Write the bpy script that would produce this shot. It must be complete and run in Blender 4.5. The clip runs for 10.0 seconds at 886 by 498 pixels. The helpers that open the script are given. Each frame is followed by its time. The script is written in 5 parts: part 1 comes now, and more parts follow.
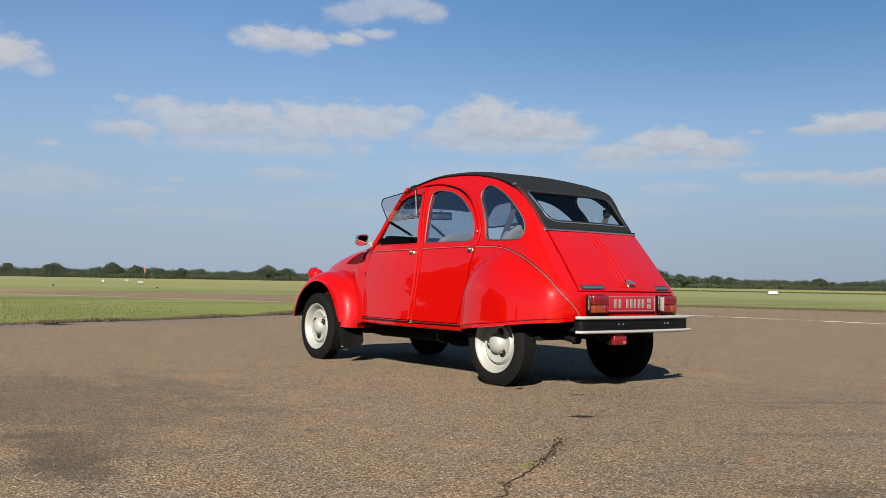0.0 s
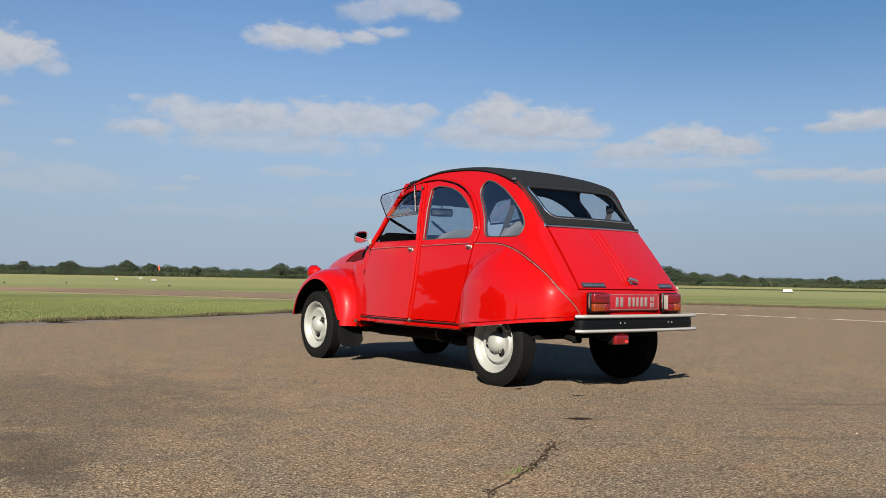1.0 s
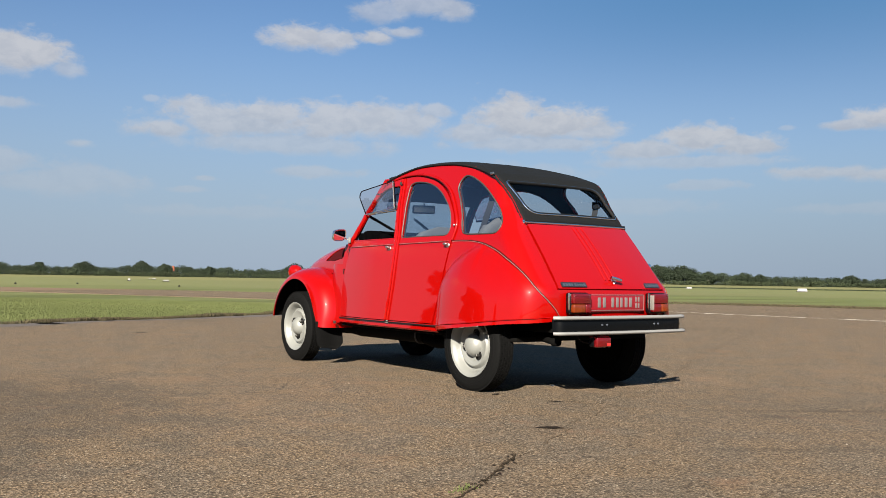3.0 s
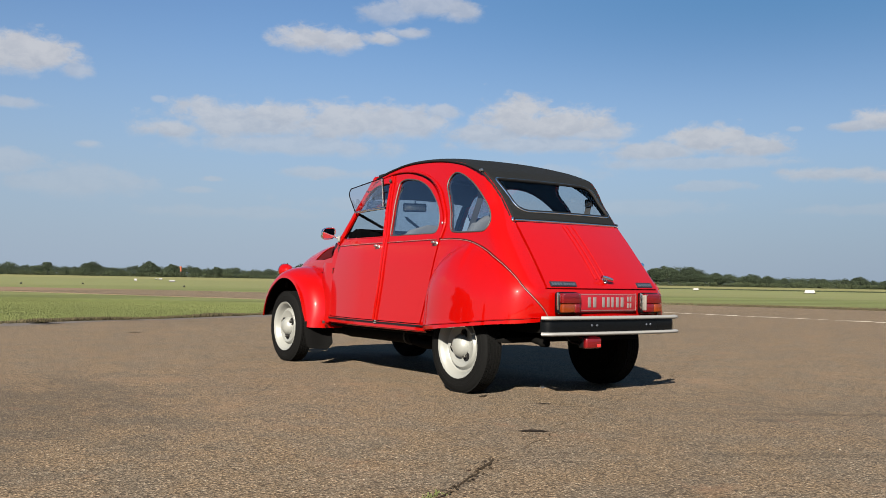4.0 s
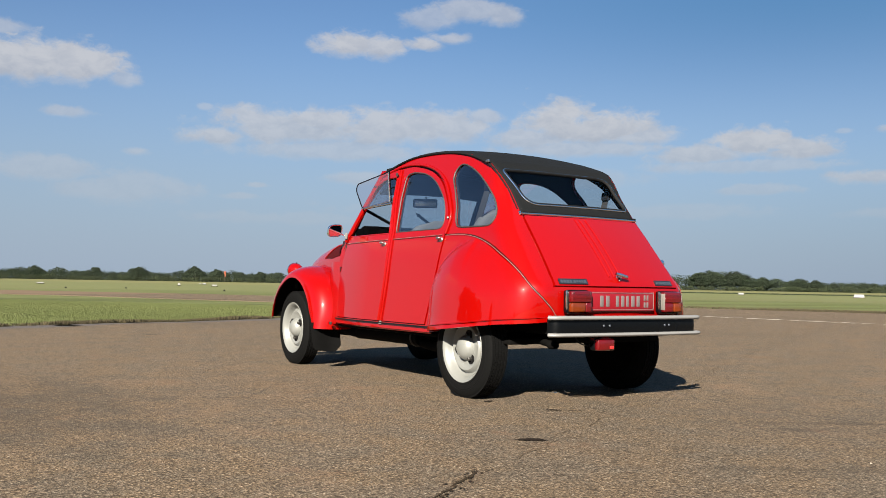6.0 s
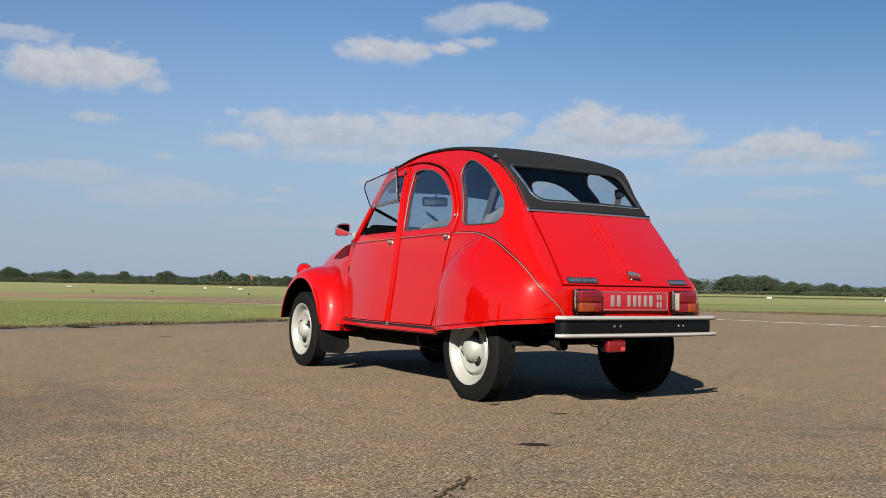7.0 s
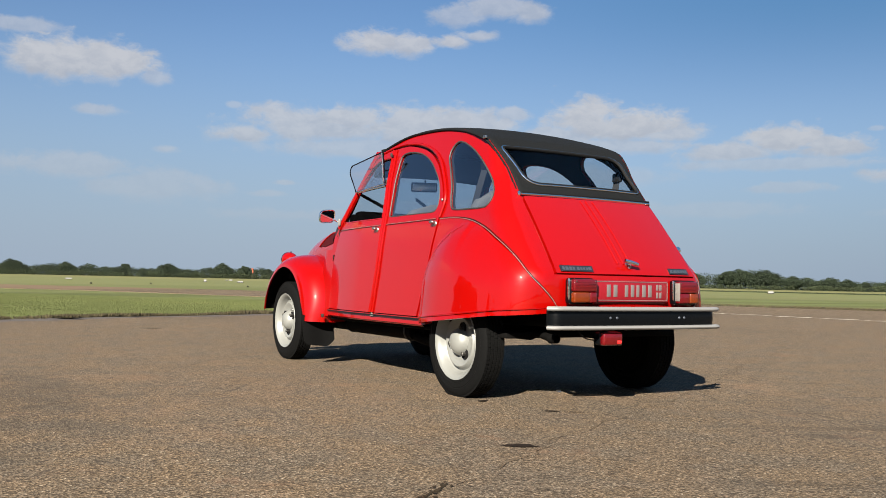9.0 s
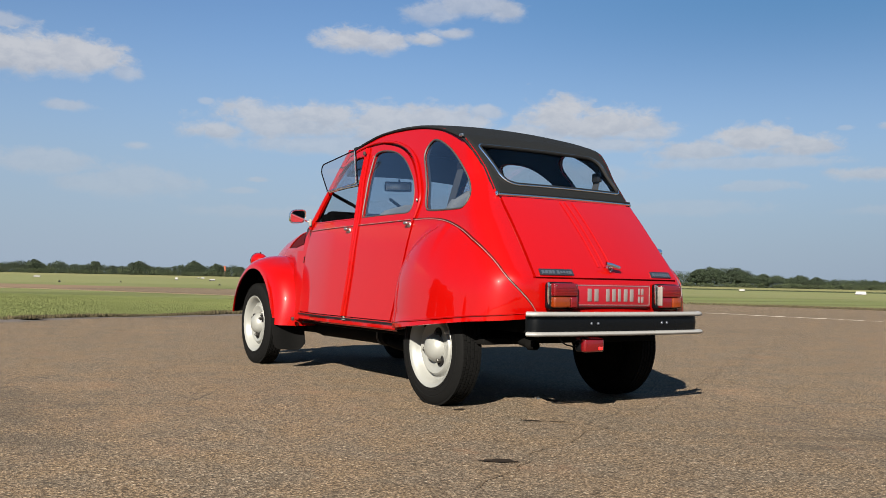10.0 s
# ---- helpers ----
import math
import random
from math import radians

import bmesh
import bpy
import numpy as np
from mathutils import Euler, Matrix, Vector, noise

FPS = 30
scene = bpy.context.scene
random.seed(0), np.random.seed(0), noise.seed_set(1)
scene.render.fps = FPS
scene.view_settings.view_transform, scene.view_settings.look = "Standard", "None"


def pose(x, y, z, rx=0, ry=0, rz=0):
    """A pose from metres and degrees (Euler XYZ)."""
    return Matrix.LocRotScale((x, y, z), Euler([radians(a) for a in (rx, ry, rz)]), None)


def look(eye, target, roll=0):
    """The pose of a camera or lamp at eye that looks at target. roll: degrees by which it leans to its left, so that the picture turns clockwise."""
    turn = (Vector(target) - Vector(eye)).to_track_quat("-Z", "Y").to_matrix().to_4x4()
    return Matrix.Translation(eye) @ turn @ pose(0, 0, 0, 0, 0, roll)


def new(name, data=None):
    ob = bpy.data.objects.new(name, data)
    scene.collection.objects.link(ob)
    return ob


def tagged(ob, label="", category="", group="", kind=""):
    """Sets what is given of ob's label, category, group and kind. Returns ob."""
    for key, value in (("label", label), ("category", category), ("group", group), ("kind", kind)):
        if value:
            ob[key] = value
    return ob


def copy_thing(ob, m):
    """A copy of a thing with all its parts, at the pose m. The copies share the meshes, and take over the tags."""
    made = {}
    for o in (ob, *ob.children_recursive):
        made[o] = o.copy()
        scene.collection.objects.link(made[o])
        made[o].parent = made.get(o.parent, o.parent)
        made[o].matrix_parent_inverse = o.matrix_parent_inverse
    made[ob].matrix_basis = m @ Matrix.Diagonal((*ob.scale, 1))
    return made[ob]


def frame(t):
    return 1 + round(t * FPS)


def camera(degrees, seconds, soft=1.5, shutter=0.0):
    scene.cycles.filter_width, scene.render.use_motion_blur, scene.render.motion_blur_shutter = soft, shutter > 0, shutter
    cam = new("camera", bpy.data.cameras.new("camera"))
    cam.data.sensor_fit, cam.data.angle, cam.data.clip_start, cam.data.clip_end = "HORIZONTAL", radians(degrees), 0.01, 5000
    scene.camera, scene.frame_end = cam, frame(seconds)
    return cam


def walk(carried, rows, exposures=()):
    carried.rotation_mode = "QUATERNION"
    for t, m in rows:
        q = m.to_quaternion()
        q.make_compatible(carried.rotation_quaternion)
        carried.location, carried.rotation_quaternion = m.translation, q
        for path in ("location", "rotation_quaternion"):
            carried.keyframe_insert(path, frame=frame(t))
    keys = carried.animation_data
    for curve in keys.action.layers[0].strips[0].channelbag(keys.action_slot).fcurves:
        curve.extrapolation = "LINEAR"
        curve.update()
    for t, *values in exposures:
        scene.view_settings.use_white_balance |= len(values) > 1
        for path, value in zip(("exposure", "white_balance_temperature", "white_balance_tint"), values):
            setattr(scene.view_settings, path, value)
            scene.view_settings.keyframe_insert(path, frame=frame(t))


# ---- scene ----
cam = camera(52.0, 10.0, soft=0.65)
PATH = [
    (0, (-4.645, -4.583, 0.687), (-3.427, -2.999, 0.76), 1.0),
    (0.5, (-4.558, -4.555, 0.687), (-3.35, -2.962, 0.756), 1.0),
    (1, (-4.473, -4.529, 0.687), (-3.277, -2.926, 0.755), 1.0),
    (1.5, (-4.399, -4.513, 0.687), (-3.214, -2.903, 0.755), 1.0),
    (2, (-4.294, -4.487, 0.682), (-3.118, -2.871, 0.75), 1.0),
    (2.5, (-4.196, -4.467, 0.69), (-3.022, -2.85, 0.757), 0.9),
    (4, (-3.927, -4.413, 0.68), (-2.769, -2.784, 0.749), 1.0),
    (4.5, (-3.839, -4.392, 0.669), (-2.689, -2.757, 0.738), 1.0),
    (5, (-3.737, -4.356, 0.663), (-2.605, -2.708, 0.733), 1.0),
    (5.5, (-3.649, -4.315, 0.655), (-2.542, -2.651, 0.728), 1.0),
    (7, (-3.373, -4.196, 0.618), (-2.34, -2.485, 0.704), 1.0),
    (7.5, (-3.311, -4.161, 0.609), (-2.296, -2.441, 0.694), 1.1),
    (8, (-3.25, -4.107, 0.597), (-2.242, -2.381, 0.68), 1.1),
    (8.5, (-3.199, -4.051, 0.59), (-2.187, -2.327, 0.668), 1.2),
    (9, (-3.143, -3.975, 0.594), (-2.112, -2.262, 0.666), 1.2),
    (9.5, (-3.097, -3.898, 0.609), (-2.037, -2.204, 0.679), 1.2),
    (10, (-3.056, -3.82, 0.624), (-1.976, -2.138, 0.692), 1.2),
]
walk(cam, [(t, look(eye, target, roll)) for t, eye, target, roll in PATH])

# ---- daylight ----
SUN_TO = Vector((-1.4, -1.22, 1.0)).normalized()       # towards the sun
sun = new("sun", bpy.data.lights.new("sun", "SUN"))
sun.data.energy, sun.data.angle, sun.data.color = 5.0, radians(0.53), (1.0, 0.91, 0.77)
sun.matrix_world = Matrix.Translation((0, 0, 30)) @ SUN_TO.to_track_quat("Z", "Y").to_matrix().to_4x4()
scene.view_settings.exposure = 2.1


class Nodes:
    """Short hand for wiring a node tree."""

    def __init__(self, tree):
        self.tree = tree
        tree.nodes.clear()

    def add(self, kind, **values):
        node = self.tree.nodes.new(kind)
        for key, value in values.items():
            if key in ("noise_dimensions", "feature", "operation", "blend_type", "data_type", "sky_type", "sun_disc", "sun_elevation",
                       "sun_rotation", "air_density", "dust_density", "ozone_density", "altitude", "interpolation_type", "clamp"):
                setattr(node, key, value)
            else:
                node.inputs[int(key[1:]) if key[0] == "i" and key[1:].isdigit() else key.replace("_", " ")].default_value = value
        return node

    def wire(self, a, b):
        self.tree.links.new(a, b)

    def put(self, value, socket):
        if isinstance(value, (int, float, tuple)):
            socket.default_value = value
        else:
            self.wire(value, socket)

    def math(self, operation, a, b=0.0, c=0.0, clamp=False):
        node = self.add("ShaderNodeMath", operation=operation)
        node.use_clamp = clamp
        for n, v in enumerate((a, b, c)):
            self.put(v, node.inputs[n])
        return node.outputs[0]

    def mix(self, fac, a, b, blend="MIX"):
        node = self.add("ShaderNodeMix", data_type="RGBA", blend_type=blend)
        self.put(fac, node.inputs[0])
        self.put(a, node.inputs[6])
        self.put(b, node.inputs[7])
        return node.outputs[2]

    def noise(self, vector, scale, detail=3.0, rough=0.55, distortion=0.0):
        node = self.add("ShaderNodeTexNoise", Scale=scale, Detail=detail, Roughness=rough, Distortion=distortion)
        if vector is not None:
            self.wire(vector, node.inputs["Vector"])
        return node.outputs[0]

    def band(self, value, low, high, to_low=0.0, to_high=1.0):
        node = self.add("ShaderNodeMapRange", interpolation_type="SMOOTHSTEP")
        self.put(value, node.inputs[0])
        for n, v in zip((1, 2, 3, 4), (low, high, to_low, to_high)):
            self.put(v, node.inputs[n])
        return node.outputs[0]


# Fair-weather clouds: bearing from +y towards +x, height, half width and half height in degrees, thickness.
CLOUDS = [
    # the broken pair high up
    (26.4, 14.6, 2.1, 0.95, 1.0), (28.4, 14.5, 1.7, 0.85, 0.95), (31.3, 14.85, 1.4, 0.5, 0.95), (33.0, 15.2, 1.5, 0.45, 0.75), (31.6, 16.3, 2.2, 0.8, 0.6), (34.4, 16.8, 2.4, 0.9, 0.7), (36.4, 16.5, 1.2, 0.8, 0.75),
    # the long bank and its lumps
    (18.6, 8.8, 2.4, 0.75, 0.85), (22.5, 9.3, 4.6, 1.5, 0.85), (24.6, 9.9, 3.0, 1.1, 0.9), (29.5, 9.5, 4.6, 1.5, 0.9), (33.0, 9.6, 3.2, 1.3, 0.85), (35.2, 10.4, 1.4, 0.6, 0.7), (26.0, 8.1, 7.0, 0.8, 0.6),
    (39.8, 10.1, 2.6, 1.55, 1.0), (42.3, 9.6, 3.4, 1.4, 1.0), (45.0, 9.2, 2.6, 0.8, 0.85), (38.0, 9.0, 2.6, 1.0, 0.8), (41.5, 8.5, 6.0, 0.6, 0.7),
    (51.6, 8.6, 2.4, 1.1, 1.0), (54.2, 8.2, 2.4, 0.85, 0.95), (48.4, 8.0, 3.0, 0.75, 0.85), (51.0, 7.3, 5.6, 0.5, 0.55),
    (62.3, 9.5, 2.6, 0.85, 1.0), (60.4, 9.2, 1.6, 0.45, 0.9), (58.6, 6.5, 3.2, 0.5, 0.8), (62.6, 6.3, 3.0, 0.55, 0.85), (56.6, 9.2, 0.5, 0.2, 0.4),
    # low and thin ones
    (10.6, 12.3, 2.7, 1.5, 1.0), (7.6, 12.2, 3.4, 1.7, 1.0), (13.0, 11.7, 1.1, 0.6, 0.6), (10.0, 9.6, 1.5, 0.38, 0.6), (5.5, 13.9, 2.6, 0.6, 0.6), (17.8, 10.5, 0.5, 0.3, 0.45),
    (13.8, 7.6, 0.8, 0.33, 0.55), (13.5, 5.3, 4.6, 1.3, 0.42), (8.5, 6.1, 4.0, 1.0, 0.5), (28.0, 6.5, 2.8, 0.5, 0.55), (21.1, 5.9, 0.8, 0.22, 0.5), (20.0, 5.2, 1.6, 0.3, 0.4), (51.7, 5.9, 2.4, 0.4, 0.45),
    (39.5, 6.6, 6.0, 0.7, 0.35), (46.0, 4.6, 7.0, 0.6, 0.28), (33.0, 4.6, 7.0, 0.6, 0.28), (62.0, 4.4, 6.0, 0.4, 0.3), (23.0, 3.9, 6.0, 0.5, 0.25),
    # the rest of the sky round
    (-25.0, 12.0, 9.0, 2.4, 0.9), (-50.0, 9.0, 8.0, 1.7, 0.9), (85.0, 12.0, 8.0, 2.2, 0.9), (110.0, 9.0, 8.0, 1.8, 0.8),
    (150.0, 13.0, 9.0, 2.4, 0.8), (-120.0, 10.0, 10.0, 2.0, 0.8), (195.0, 10.0, 9.0, 2.0, 0.8), (-90.0, 14.0, 9.0, 2.4, 0.7),
]
world = bpy.data.worlds.new("sky")
scene.world = world
world.use_nodes = True
n = Nodes(world.node_tree)
sky = n.add("ShaderNodeTexSky", sky_type="NISHITA", sun_disc=False, sun_elevation=math.asin(SUN_TO.z),
            sun_rotation=math.atan2(SUN_TO.x, SUN_TO.y), air_density=1.0, dust_density=0.5, ozone_density=3.0, altitude=50.0)
way = n.add("ShaderNodeTexCoord").outputs["Generated"]
split = n.add("ShaderNodeSeparateXYZ")
n.wire(way, split.inputs[0])
bearing = n.math("MULTIPLY", n.math("ARCTAN2", split.outputs[0], split.outputs[1]), 57.2958)
height = n.math("MULTIPLY", n.math("ARCSINE", split.outputs[2]), 57.2958)
flat = n.add("ShaderNodeCombineXYZ")
n.wire(bearing, flat.inputs[0])
n.wire(n.math("MULTIPLY", height, 1.7), flat.inputs[1])
lumps = n.noise(flat.outputs[0], 0.36, 5.0, 0.56, 0.1)
wisps = n.noise(flat.outputs[0], 1.5, 8.0, 0.66, 0.6)
puffs = n.noise(flat.outputs[0], 0.75, 6.0, 0.62, 0.3)
heaps = n.add("ShaderNodeTexVoronoi", feature="SMOOTH_F1", Scale=0.85)
n.wire(flat.outputs[0], heaps.inputs["Vector"])
ragged = n.math("ADD", n.math("MULTIPLY", n.math("SUBTRACT", lumps, 0.5), 1.5), n.math("MULTIPLY", n.math("SUBTRACT", wisps, 0.5), 1.15))
ragged = n.math("ADD", ragged, n.math("MULTIPLY", n.math("SUBTRACT", 0.42, heaps.outputs["Distance"]), 0.9))
cover, belly = 0.0, 0.0
for at, up, wide, high, thick in CLOUDS:
    wide, high = wide * 1.2, high * 1.15
    du = n.math("SUBTRACT", bearing, at)
    du = n.math("WRAP", du, 180.0, -180.0)
    dv = n.math("SUBTRACT", height, up)
    # flatter below than above
    dv = n.math("MULTIPLY", dv, n.math("ADD", n.math("MULTIPLY", n.math("LESS_THAN", dv, 0.0), 0.35), 1.0))
    far = n.math("SQRT", n.math("ADD", n.math("POWER", n.math("ABSOLUTE", n.math("DIVIDE", du, wide)), 2.0), n.math("POWER", n.math("ABSOLUTE", n.math("DIVIDE", dv, high)), 2.0)))
    inside = n.math("ADD", n.math("SUBTRACT", 1.0, far), n.math("MULTIPLY", ragged, 0.62))
    # crisp heaped tops, soft bases
    mask = n.math("MULTIPLY", n.band(inside, -0.06, n.band(n.math("DIVIDE", dv, high), -0.7, 0.5, 0.80, 0.46)), thick)
    cover = n.math("MAXIMUM", mask, cover)
    belly = n.math("MAXIMUM", n.math("MULTIPLY", mask, n.band(n.math("DIVIDE", dv, high), 0.55, -0.75)), belly)
air = n.mix(1.0, sky.outputs[0], (0.098, 0.110, 0.123, 1), "MULTIPLY")
# the zenith is deeper than the lower sky
air = n.mix(n.band(height, 20.0, 62.0, 0.0, 0.8), air, (0.048, 0.096, 0.200, 1))
# deeper blue away from the sun
deep = n.math("MULTIPLY", n.band(bearing, 18.0, 58.0), n.band(height, 6.0, 19.0))
air = n.mix(n.math("MULTIPLY", deep, 0.9), air, (0.108, 0.280, 0.540, 1))
# haze towards the horizon
haze = n.band(height, 18.0, 0.0, 0.0, 0.92)
air = n.mix(haze, air, n.mix(n.band(bearing, 36.0, 64.0), (0.375, 0.468, 0.605, 1), (0.322, 0.412, 0.545, 1)))
shade = n.math("ADD", n.math("MULTIPLY", belly, 0.62), n.band(puffs, 0.36, 0.66, -0.12, 0.40), clamp=True)
white = n.mix(shade, (0.665, 0.670, 0.698, 1), (0.475, 0.505, 0.575, 1))
paled = n.mix(n.band(height, 12.0, 4.0, 0.0, 0.5), white, (0.46, 0.52, 0.60, 1))
back = n.add("ShaderNodeBackground", Strength=0.2096)
n.wire(n.mix(n.math("MULTIPLY", cover, 0.86), air, paled), back.inputs[0])
n.wire(back.outputs[0], n.add("ShaderNodeOutputWorld").inputs[0])

# ---- materials ----
def material(name, color, rough=0.5, metal=0.0, vary=0.15, scale=30.0, bump=0.0, bump_scale=200.0, coat=0.0, spec=0.5, blotch=2.0, emit=None, coat_ior=1.5):
    """A surface with variation at two scales and fine relief."""
    mat = bpy.data.materials.new(name)
    mat.use_nodes = True
    n = Nodes(mat.node_tree)
    pos = n.add("ShaderNodeTexCoord").outputs["Object"]
    fine, wide = n.noise(pos, scale, 4.0), n.noise(pos, blotch, 3.0)
    shade = n.math("ADD", n.math("MULTIPLY", fine, vary), n.math("MULTIPLY", wide, vary))
    shade = n.math("ADD", shade, 1.0 - vary)
    grey = n.add("ShaderNodeCombineColor")
    for k in range(3):
        n.wire(shade, grey.inputs[k])
    col = n.mix(1.0, (*color, 1), grey.outputs[0], "MULTIPLY")
    s = n.add("ShaderNodeBsdfPrincipled", Metallic=metal, Roughness=rough)
    s.inputs["Specular IOR Level"].default_value = spec
    s.inputs["Coat Weight"].default_value = coat
    s.inputs["Coat Roughness"].default_value = 0.02
    s.inputs["Coat IOR"].default_value = coat_ior
    n.wire(col, s.inputs["Base Color"])
    n.wire(n.math("ADD", n.math("MULTIPLY", n.math("SUBTRACT", wide, 0.5), 0.12), rough, clamp=True), s.inputs["Roughness"])
    if bump:
        b = n.add("ShaderNodeBump", Strength=bump, Distance=0.002)
        n.wire(n.noise(pos, bump_scale, 3.0), b.inputs["Height"])
        n.wire(b.outputs[0], s.inputs["Normal"])
    if emit:
        s.inputs["Emission Color"].default_value = (*emit[:3], 1)
        s.inputs["Emission Strength"].default_value = emit[3]
    n.wire(s.outputs[0], n.add("ShaderNodeOutputMaterial").inputs[0])
    return mat


def glass_material(name, tint, gloss=1.0, rough=0.0):
    """Thin window glass: clear, with a sheen that grows at a glancing angle."""
    mat = bpy.data.materials.new(name)
    mat.use_nodes = True
    n = Nodes(mat.node_tree)
    clear = n.add("ShaderNodeBsdfTransparent", Color=(*tint, 1))
    shine = n.add("ShaderNodeBsdfGlossy", Roughness=rough)
    facing = n.add("ShaderNodeLayerWeight", Blend=0.5).outputs["Facing"]
    sheen = n.math("ADD", n.math("MULTIPLY", n.math("POWER", facing, 5.0), 0.92), 0.12)
    m = n.add("ShaderNodeMixShader")
    n.wire(n.math("MULTIPLY", sheen, gloss, clamp=True), m.inputs[0])
    n.wire(clear.outputs[0], m.inputs[1])
    n.wire(shine.outputs[0], m.inputs[2])
    n.wire(m.outputs[0], n.add("ShaderNodeOutputMaterial").inputs[0])
    return mat


def asphalt_material():
    mat = bpy.data.materials.new("worn_asphalt")
    mat.use_nodes = True
    n = Nodes(mat.node_tree)
    pos = n.add("ShaderNodeTexCoord").outputs["Object"]
    grit = n.add("ShaderNodeTexVoronoi", Scale=140.0)
    n.wire(pos, grit.inputs["Vector"])
    stone = n.add("ShaderNodeSeparateColor")
    n.wire(grit.outputs["Color"], stone.inputs[0])
    speck = n.noise(pos, 80.0, 4.0, 0.75)
    patch = n.noise(pos, 1.1, 5.0, 0.65)
    tone = n.noise(pos, 3.1, 4.0, 0.6)
    rust_field = n.noise(pos, 0.45, 3.0, 0.6)
    wide = n.noise(pos, 0.16, 4.0, 0.55)
    mottle = n.noise(pos, 14.0, 5.0, 0.7)
    warm = n.mix(n.band(speck, 0.37, 0.64), (0.0342, 0.02435, 0.01553, 1), (0.1715, 0.1256, 0.08159, 1))
    grey = n.mix(n.band(speck, 0.37, 0.64), (0.03194, 0.02538, 0.01901, 1), (0.1422, 0.1132, 0.08273, 1))
    col = n.mix(n.band(tone, 0.38, 0.62), grey, warm)
    col = n.mix(n.band(patch, 0.52, 0.72, 0.0, 0.45), col, (0.144, 0.09581, 0.05968, 1))
    col = n.mix(n.math("MULTIPLY", n.band(stone.outputs[0], 0.93, 0.99), 0.5), col, (0.2709, 0.2343, 0.1805, 1))
    col = n.mix(n.math("MULTIPLY", n.band(stone.outputs[1], 0.84, 0.98), 0.6), col, (0.02612, 0.02066, 0.01546, 1))
    col = n.mix(n.band(mottle, 0.46, 0.70, 0.0, 0.40), col, (0.04896, 0.03726, 0.02585, 1))
    col = n.mix(n.band(wide, 0.48, 0.70, 0.0, 0.40), col, (0.06075, 0.04728, 0.0348, 1))
    # single dark and pale stones pressed into the surface
    pebble = n.add("ShaderNodeTexVoronoi", Scale=44.0)
    n.wire(pos, pebble.inputs["Vector"])
    kind = n.add("ShaderNodeSeparateColor")
    n.wire(pebble.outputs["Color"], kind.inputs[0])
    core = n.band(pebble.outputs["Distance"], 0.62, 0.30)
    col = n.mix(n.math("MULTIPLY", core, n.band(kind.outputs[0], 0.70, 0.86, 0.0, 0.66)), col, (0.030, 0.0225, 0.0160, 1))
    col = n.mix(n.math("MULTIPLY", core, n.band(kind.outputs[1], 0.78, 0.92, 0.0, 0.50)), col, (0.150, 0.112, 0.080, 1))
    # each chip of stone has its own brightness, with dark gaps between
    chip = n.math("ADD", n.math("MULTIPLY", n.math("POWER", stone.outputs[2], 1.6), 0.72), 0.80)
    chip = n.math("MULTIPLY", chip, n.band(grit.outputs["Distance"], 0.35, 0.80, 1.08, 0.70))
    tint = n.add("ShaderNodeCombineColor")
    for k in range(3):
        n.wire(chip, tint.inputs[k])
    col = n.mix(1.0, col, tint.outputs[0], "MULTIPLY")
    # a soft drip stain, faint darker tyre streaks, and one wide darker patch
    for at, size, deep in (((-3.66, -0.9, 0), (0.20, 0.62, 1), 0.70), ((-1.73, -2.90, 0), (0.30, 0.12, 1), 0.45), ((-3.3, 0.6, 0), (1.3, 1.9, 1), 0.38), ((0.75, -1.75, 0), (1.3, 0.07, 1), 0.38), ((0.12, -1.62, 0), (0.22, 0.06, 1), 0.32), ((-0.6, -2.25, 0), (0.5, 0.06, 1), 0.32)):
        off = n.add("ShaderNodeVectorMath", operation="SUBTRACT", i1=at)
        n.wire(pos, off.inputs[0])
        turned = n.add("ShaderNodeVectorRotate", Angle=0.55 if size[0] > size[1] else 0.1)
        n.wire(off.outputs[0], turned.inputs[0])
        scaled = n.add("ShaderNodeVectorMath", operation="DIVIDE", i1=size)
        n.wire(turned.outputs[0], scaled.inputs[0])
        far = n.add("ShaderNodeVectorMath", operation="LENGTH")
        n.wire(scaled.outputs[0], far.inputs[0])
        worn = n.math("ADD", far.outputs["Value"], n.math("MULTIPLY", n.math("SUBTRACT", tone, 0.5), 1.6))
        col = n.mix(n.band(worn, 1.15, 0.3, 0.0, deep), col, (0.02664, 0.02228, 0.01758, 1))
    # fine crazing of the old surface
    bent = n.add("ShaderNodeVectorMath", operation="MULTIPLY_ADD", i1=(1.0, 1.0, 1.0))
    shift = n.add("ShaderNodeTexNoise", Scale=5.0, Detail=4.0)
    n.wire(pos, shift.inputs["Vector"])
    small = n.add("ShaderNodeVectorMath", operation="MULTIPLY", i1=(0.16, 0.16, 0.0))
    n.wire(shift.outputs["Color"], small.inputs[0])
    n.wire(pos, bent.inputs[0])
    n.wire(small.outputs[0], bent.inputs[2])
    crazed = n.add("ShaderNodeTexVoronoi", feature="DISTANCE_TO_EDGE", Scale=0.8)
    n.wire(bent.outputs[0], crazed.inputs["Vector"])
    lines = n.math("MULTIPLY", n.band(crazed.outputs["Distance"], 0.008, 0.002), n.band(rust_field, 0.50, 0.62, 0.0, 0.55))
    col = n.mix(lines, col, (0.02354, 0.01926, 0.01498, 1))
    # rusty patches
    rust = n.noise(pos, 2.3, 6.0, 0.7)
    col = n.mix(n.math("MULTIPLY", n.band(rust, 0.57, 0.70), n.band(speck, 0.35, 0.6, 0.15, 0.6)), col, (0.1269, 0.07631, 0.04742, 1))
    s = n.add("ShaderNodeBsdfPrincipled", Roughness=0.95)
